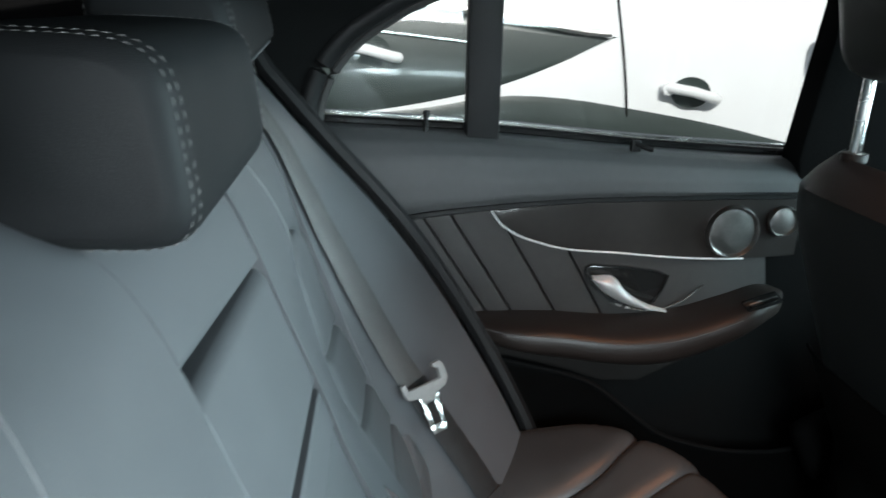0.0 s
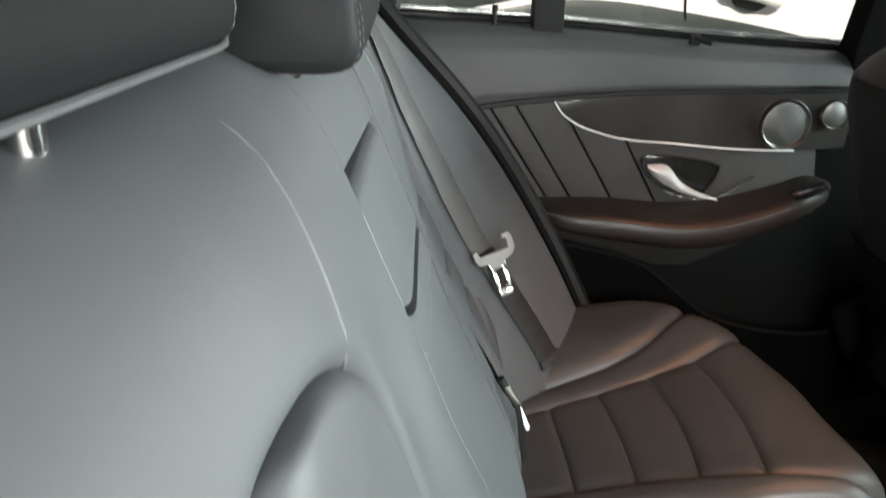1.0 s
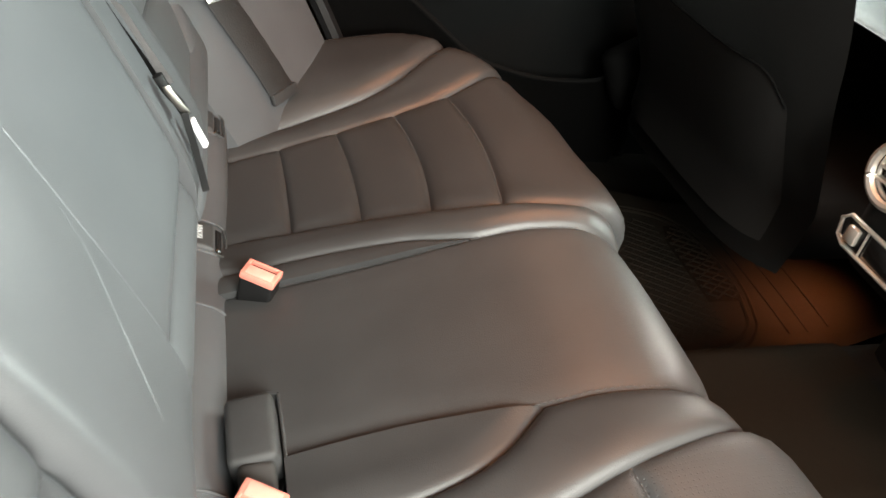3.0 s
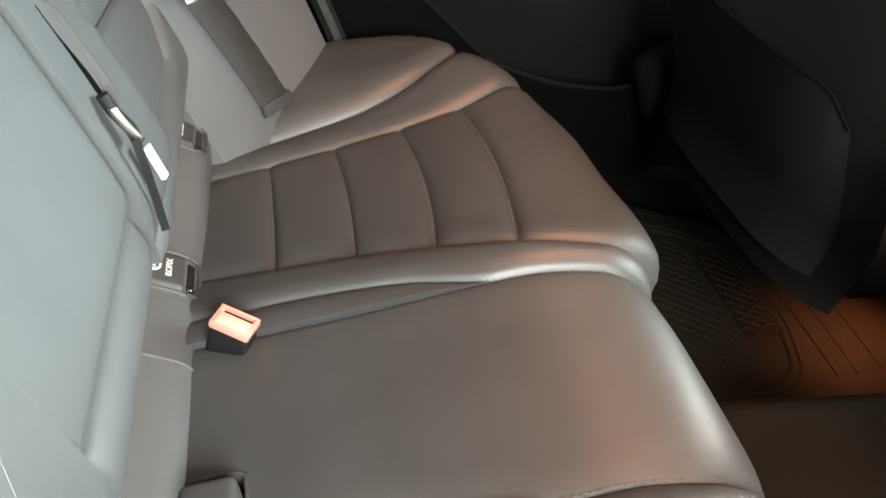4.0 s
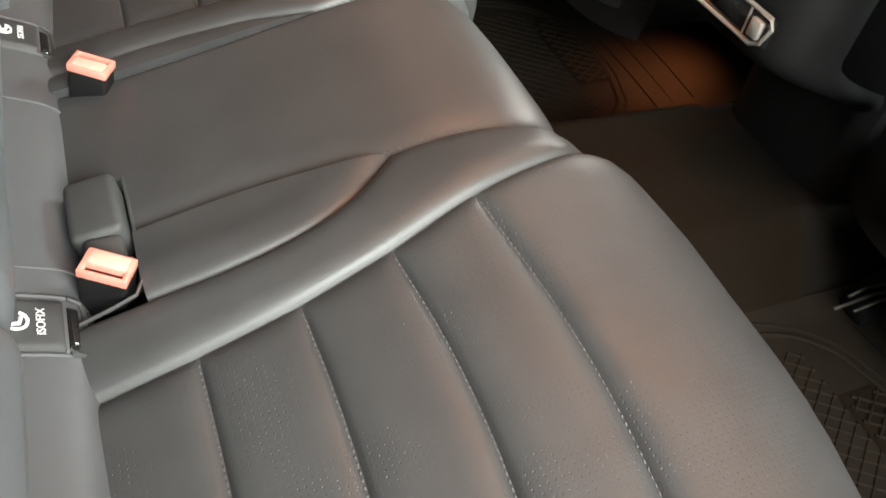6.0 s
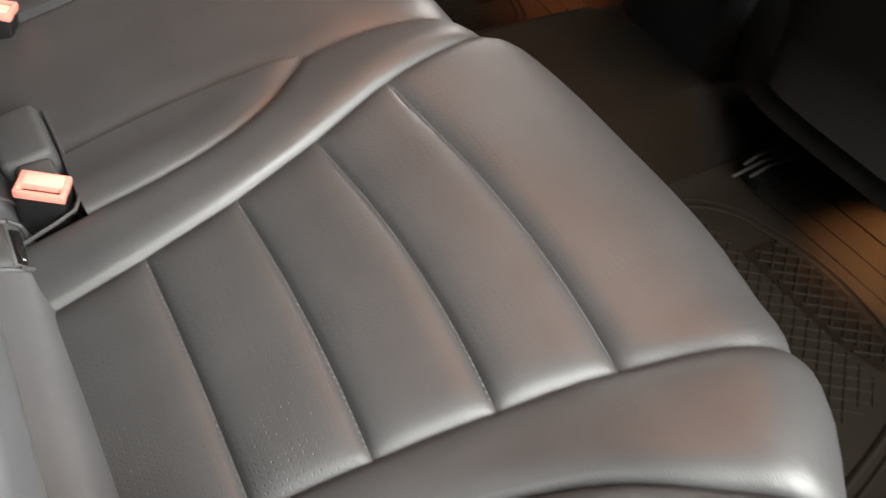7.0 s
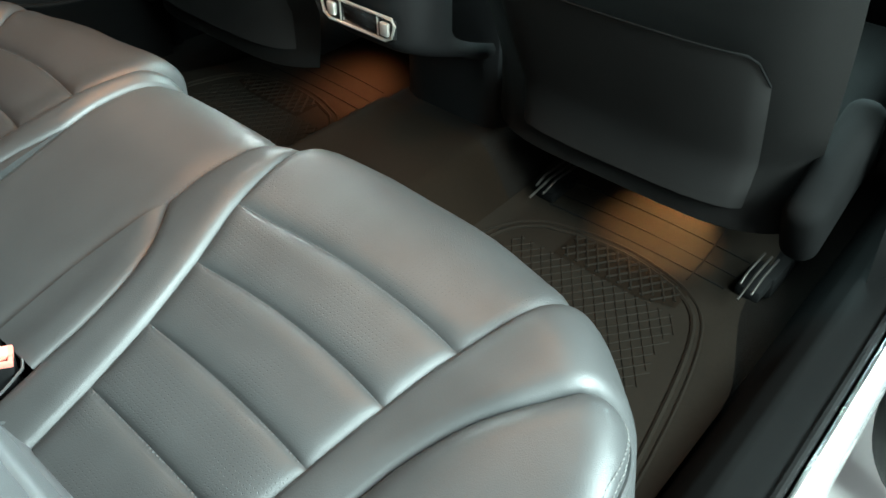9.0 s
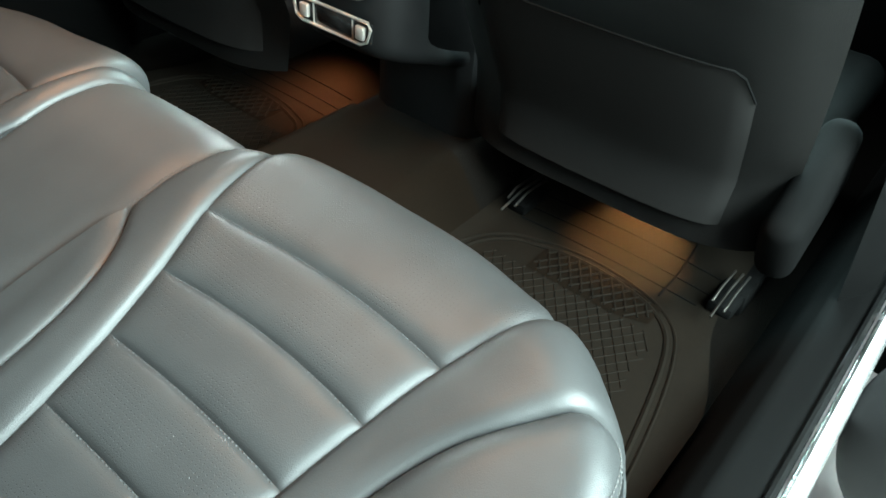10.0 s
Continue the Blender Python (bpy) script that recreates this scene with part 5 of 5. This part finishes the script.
# ---- child-seat anchor covers ----
def anchor_cover(y):
    ob = thing("anchor_cover", "small dark flap over the child-seat anchor, with white lettering", "anchor cover", (0.13, y, 0.22), group="child-seat anchor covers")
    part("flap", pillow(strip_at, lambda u, v: (y + mixed(-0.021, 0.021, v), mixed(0.2135, 0.288, u)), 0.0035, 0.004, tuck=0.004), UPPER_TRIM, ob)
    part("slot", pillow(strip_at, lambda u, v: (y + mixed(-0.018, 0.018, v), mixed(0.198, 0.2125, u)), 0.002, 0.002, tuck=0.004), GLOSS_BLACK, ob)
    lip = [(y - 0.0225, 0.212), (y - 0.0215, 0.199), (y - 0.017, 0.195), (y, 0.194), (y + 0.017, 0.195), (y + 0.0215, 0.199), (y + 0.0225, 0.212)]
    part("slot_lip", tube([strip_at(a, b)[0] + strip_at(a, b)[1] * 0.002 for a, b in lip], 0.0016, 6), UPPER_TRIM, ob, "grey plastic lip")
    for s in (-1, 1):
        part("flap_edge", tube([strip_at(y + s * 0.0235, mixed(0.210, 0.292, i / 10))[0] + Vector((0, 0, 0.0006)) for i in range(11)], 0.0016, 6), BACK_LEATHER, ob)
    text = bpy.data.curves.new("lettering", "FONT")
    text.body, text.size, text.align_x, text.align_y, text.extrude = "ISOFIX", 0.0072, "CENTER", "CENTER", 0.0002
    holder = new("lettering", text)
    mesh = bpy.data.meshes.new_from_object(holder.evaluated_get(bpy.context.evaluated_depsgraph_get()))
    bpy.data.objects.remove(holder)
    bm = bmesh.new()
    bm.from_mesh(mesh)
    bpy.data.meshes.remove(mesh)
    p, n = strip_at(y, 0.236)
    right = Vector((0, 1, 0))
    up = n.cross(right)
    m = Matrix.Translation(p + n * 0.0042) @ Matrix((right, up, n)).transposed().to_4x4()
    part("lettering", placed(bm, m), WHITE_PRINT, ob, "white ISOFIX lettering", smooth=False)
    p, n = strip_at(y, 0.256)
    up = n.cross(right)
    circle = [p + n * 0.0040 + right * 0.0066 * math.cos(k * math.pi / 10) + up * 0.0066 * math.sin(k * math.pi / 10) for k in range(3, 20)]
    part("icon_ring", tube(circle, 0.0011, 5), WHITE_PRINT, ob)
    part("icon_mark", joined(tube([p + n * 0.0040 + right * a + up * b for a, b in ((-0.003, 0.0035), (-0.002, -0.002), (0.003, -0.003))], 0.0014, 5), tube([p + n * 0.004 + right * 0.001 + up * 0.002, p + n * 0.004 + right * 0.0025 + up * 0.0035], 0.0016, 5)), WHITE_PRINT, ob)
    return ob


for y in (-0.144, 0.186, 0.368, -0.40):
    anchor_cover(y)

# ---- outside ----
ground = tagged(part("ground", grid(lambda u, v: Vector((mixed(-400, 400, u), mixed(-400, 400, v), -0.36)), 2, 2), FLOOR_OUT), "pale workshop floor outside the car", "ground", kind="structure")
WALL_PAINT = material("grey_wall_paint", (0.40, 0.40, 0.39), 0.9, scale=6, vary=0.08, bump=0.02)
# added out of view, to stop the sun from shining into the cabin
sun_block_wall = tagged(part("sun_block_wall", box(-6, 7, -2.6, -2.45, -0.36, 2.8, 0.0), WALL_PAINT, smooth=False), "plain grey wall, unseen, added to keep the sun out of the cabin", "wall", kind="structure")

# the open near door, swung out beyond the sill
open_door = thing("open_door", "dark inner side of the opened rear car door", "car door", (1.0, -0.70, 0.0))


def leaf(u, v):
    along = mixed(0.0, 0.95, u)
    low = 0.02 + 0.10 * max(0, 1 - along / 0.12) ** 2 + 0.5 * max(0, along - 0.55) ** 2
    z = mixed(low, 0.62, v)
    return Vector((1.0 + 0.34 * along, -0.715 - 0.93 * along, z)) + Vector((-0.04 * math.sin(v * math.pi) ** 0.5, 0, 0))


bm = grid(leaf, 24, 12)
bmesh.ops.solidify(bm, geom=bm.faces[:], thickness=0.05)
part("door_leaf", bm, DARK_PLASTIC, open_door)
def low_pad(u, v):
    a, b = 2 * math.pi * u, math.pi * (v - 0.5)
    return Vector((0.995 + 0.05 * math.cos(a) * math.cos(b) + 0.02 * math.sin(b), -0.80 + 0.112 * math.sin(a) * math.cos(b), -0.10 + 0.17 * math.sin(b)))


part("door_bottom_pad", grid(low_pad, 32, 20), DARK_PLASTIC, open_door, "rounded dark lower edge of the door trim")
part("door_rubber", tube([leaf(i / 24, 0) for i in range(25)], 0.014, 8), GLOSS_BLACK, open_door, "black rubber door seal")

# a parked white car beside the far window
car = thing("parked_car", "white car parked close beside the window, with dark glossy panels", "car", (0.8, 1.95, -0.36))
CAR_DARK = material("dark_glossy_panel", (0.045, 0.058, 0.055), 0.2, scale=3, vary=0.25, bump=0.0, coat=0.5)


def car_y(z):
    return 1.9 + 0.35 * max(0.0, z - 0.62) ** 1.4 + 0.25 * max(0.0, 0.45 - z) ** 2


def car_sheet(x0, x1, low, high, proud, name, mat, label="", nu=60, nv=14):
    def at(u, v):
        x = mixed(x0, x1, u)
        z = mixed(low(x), high(x), v)
        edge = min(u, 1 - u, v, 1 - v)
        return Vector((x, car_y(z) - proud * min(1, edge / 0.02), z))

    return part(name, grid(at, nu, nv), mat, car, label)


BELT_LINE = curve([(-1.6, 0.92), (-0.4, 0.868), (0.194, 0.828), (0.438, 0.805), (0.783, 0.768), (1.2, 0.86), (1.8, 0.87), (3.2, 0.85)])
DARK_LOW = curve([(-1.2, 0.50), (-0.3, 0.50), (0.083, 0.523), (0.239, 0.554), (0.452, 0.611), (0.567, 0.657), (0.664, 0.701), (0.74, 0.742), (0.784, 0.764)])
LOW_TOP = curve([(-1.6, 0.46), (-0.3, 0.48), (0.083, 0.515), (0.239, 0.537), (0.446, 0.578), (0.642, 0.578), (0.835, 0.557), (1.125, 0.516), (1.41, 0.46), (1.8, 0.40), (3.2, 0.30)])
car_sheet(-1.6, 3.2, lambda x: 0.0, lambda x: 0.93, 0.0, "body_panel", WHITE_PAINT, "glossy white body side")
car_sheet(-1.2, 0.784, DARK_LOW, lambda x: BELT_LINE(x) - 0.012, 0.006, "rear_door_panel", CAR_DARK, "dark glossy rear door panel")
car_sheet(-1.6, 3.2, lambda x: 0.02, LOW_TOP, 0.012, "lower_cladding", CAR_DARK, "dark lower cladding")
part("belt_strip", tube([(x, car_y(BELT_LINE(x)) - 0.012, BELT_LINE(x)) for x in [-1.2 + 0.0333 * i for i in range(60)]], 0.012, 8), CHROME, car, "bright belt strip")
part("crease_strip", tube([(x, car_y(0.74) - 0.012, 0.753 - 0.075 * x) for x in [-0.9 + 0.05 * i for i in range(26)]], 0.004, 6), CHROME, car)
part("door_gap", tube([(mixed(0.775, 0.848, i / 12), car_y(mixed(0.93, 0.45, i / 12)) - 0.004, mixed(0.93, 0.45, i / 12)) for i in range(13)], 0.004, 6), GLOSS_BLACK, car)


def car_handle(x, z, w, name_label):
    cup = [(x + 0.062 * math.cos(k * math.pi / 12), z + 0.046 * math.sin(k * math.pi / 12)) for k in range(24)]
    h = part("car_door_handle", tube([(x - w / 2, car_y(z) - 0.01, z + 0.012), (x - w / 2 + 0.02, car_y(z) - 0.035, z + 0.012), (x, car_y(z) - 0.045, z + 0.004), (x + w / 2 - 0.02, car_y(z) - 0.035, z - 0.012), (x + w / 2, car_y(z) - 0.01, z - 0.016)], 0.016, 10), WHITE_PAINT, car, name_label)
    bm = bmesh.new()
    mid = bm.verts.new((x, car_y(z) - 0.004, z))
    rim = [bm.verts.new((a, car_y(z) - 0.012, b)) for a, b in cup]
    for k in range(24):
        bm.faces.new((mid, rim[k], rim[(k + 1) % 24]))
    part("handle_cup", bm, CAR_DARK, h)
    part("key_lock", tube([(x - w / 2 + 0.01, car_y(z) - 0.02, z + 0.01), (x - w / 2 + 0.01, car_y(z) - 0.032, z + 0.01)], 0.02, 12), WHITE_PAINT, h)


car_handle(1.02, 0.612, 0.17, "white door handle over a dark cup")
car_handle(0.06, 0.69, 0.17, "white door handle")
mirror = part("door_mirror", placed(box(-0.10, 0.10, -0.06, 0.06, -0.055, 0.055, 0.04, 5), Matrix.Translation((1.48, 1.80, 0.79))), CAR_DARK, car, "dark door mirror")
part("mirror_shell", placed(box(-0.09, 0.09, -0.05, 0.05, -0.02, 0.015, 0.012, 3), Matrix.Translation((1.48, 1.80, 0.725))), WHITE_PAINT, mirror)
def frustum(low, high):
    """A block between two rectangles (x0, x1, y0, y1, z), with softened edges."""
    bm = bmesh.new()
    rings = [[bm.verts.new((x, y, r[4])) for x, y in ((r[0], r[2]), (r[1], r[2]), (r[1], r[3]), (r[0], r[3]))] for r in (low, high)]
    for k in range(4):
        bm.faces.new((rings[0][k], rings[0][(k + 1) % 4], rings[1][(k + 1) % 4], rings[1][k]))
    bm.faces.new(rings[0][::-1])
    bm.faces.new(rings[1])
    bmesh.ops.bevel(bm, geom=bm.edges[:], offset=0.05, segments=3, affect="EDGES", profile=0.5)
    return bm


part("car_body", frustum((-1.6, 3.2, 2.0, 3.55, -0.17), (-1.55, 3.1, 2.0, 3.5, 0.90)), WHITE_PAINT, car, "white painted car body")
part("greenhouse", frustum((-1.45, 1.75, 1.985, 3.5, 0.86), (-0.95, 1.0, 2.27, 3.22, 1.33)), DARK_GLASS, car, "dark tinted cabin windows")
part("car_roof", frustum((-1.0, 1.05, 2.23, 3.26, 1.29), (-0.85, 0.9, 2.32, 3.17, 1.38)), WHITE_PAINT, car, "white car roof")
part("window_post", tube([(0.70, 1.975, 0.90), (0.66, 2.1, 1.15)], 0.012, 8), CHROME, car)
for x in (-0.75, 2.2):
    for y in (1.93, 3.38):
        wheel = part("wheel", tube([(x, y, -0.05), (x, y + 0.2, -0.05)], 0.31, 32), GLOSS_BLACK, car, "black tyre")
        part("rim", tube([(x, y - 0.006, -0.05), (x, y + 0.206, -0.05)], 0.2, 24), STEEL, wheel, "silver wheel rim")
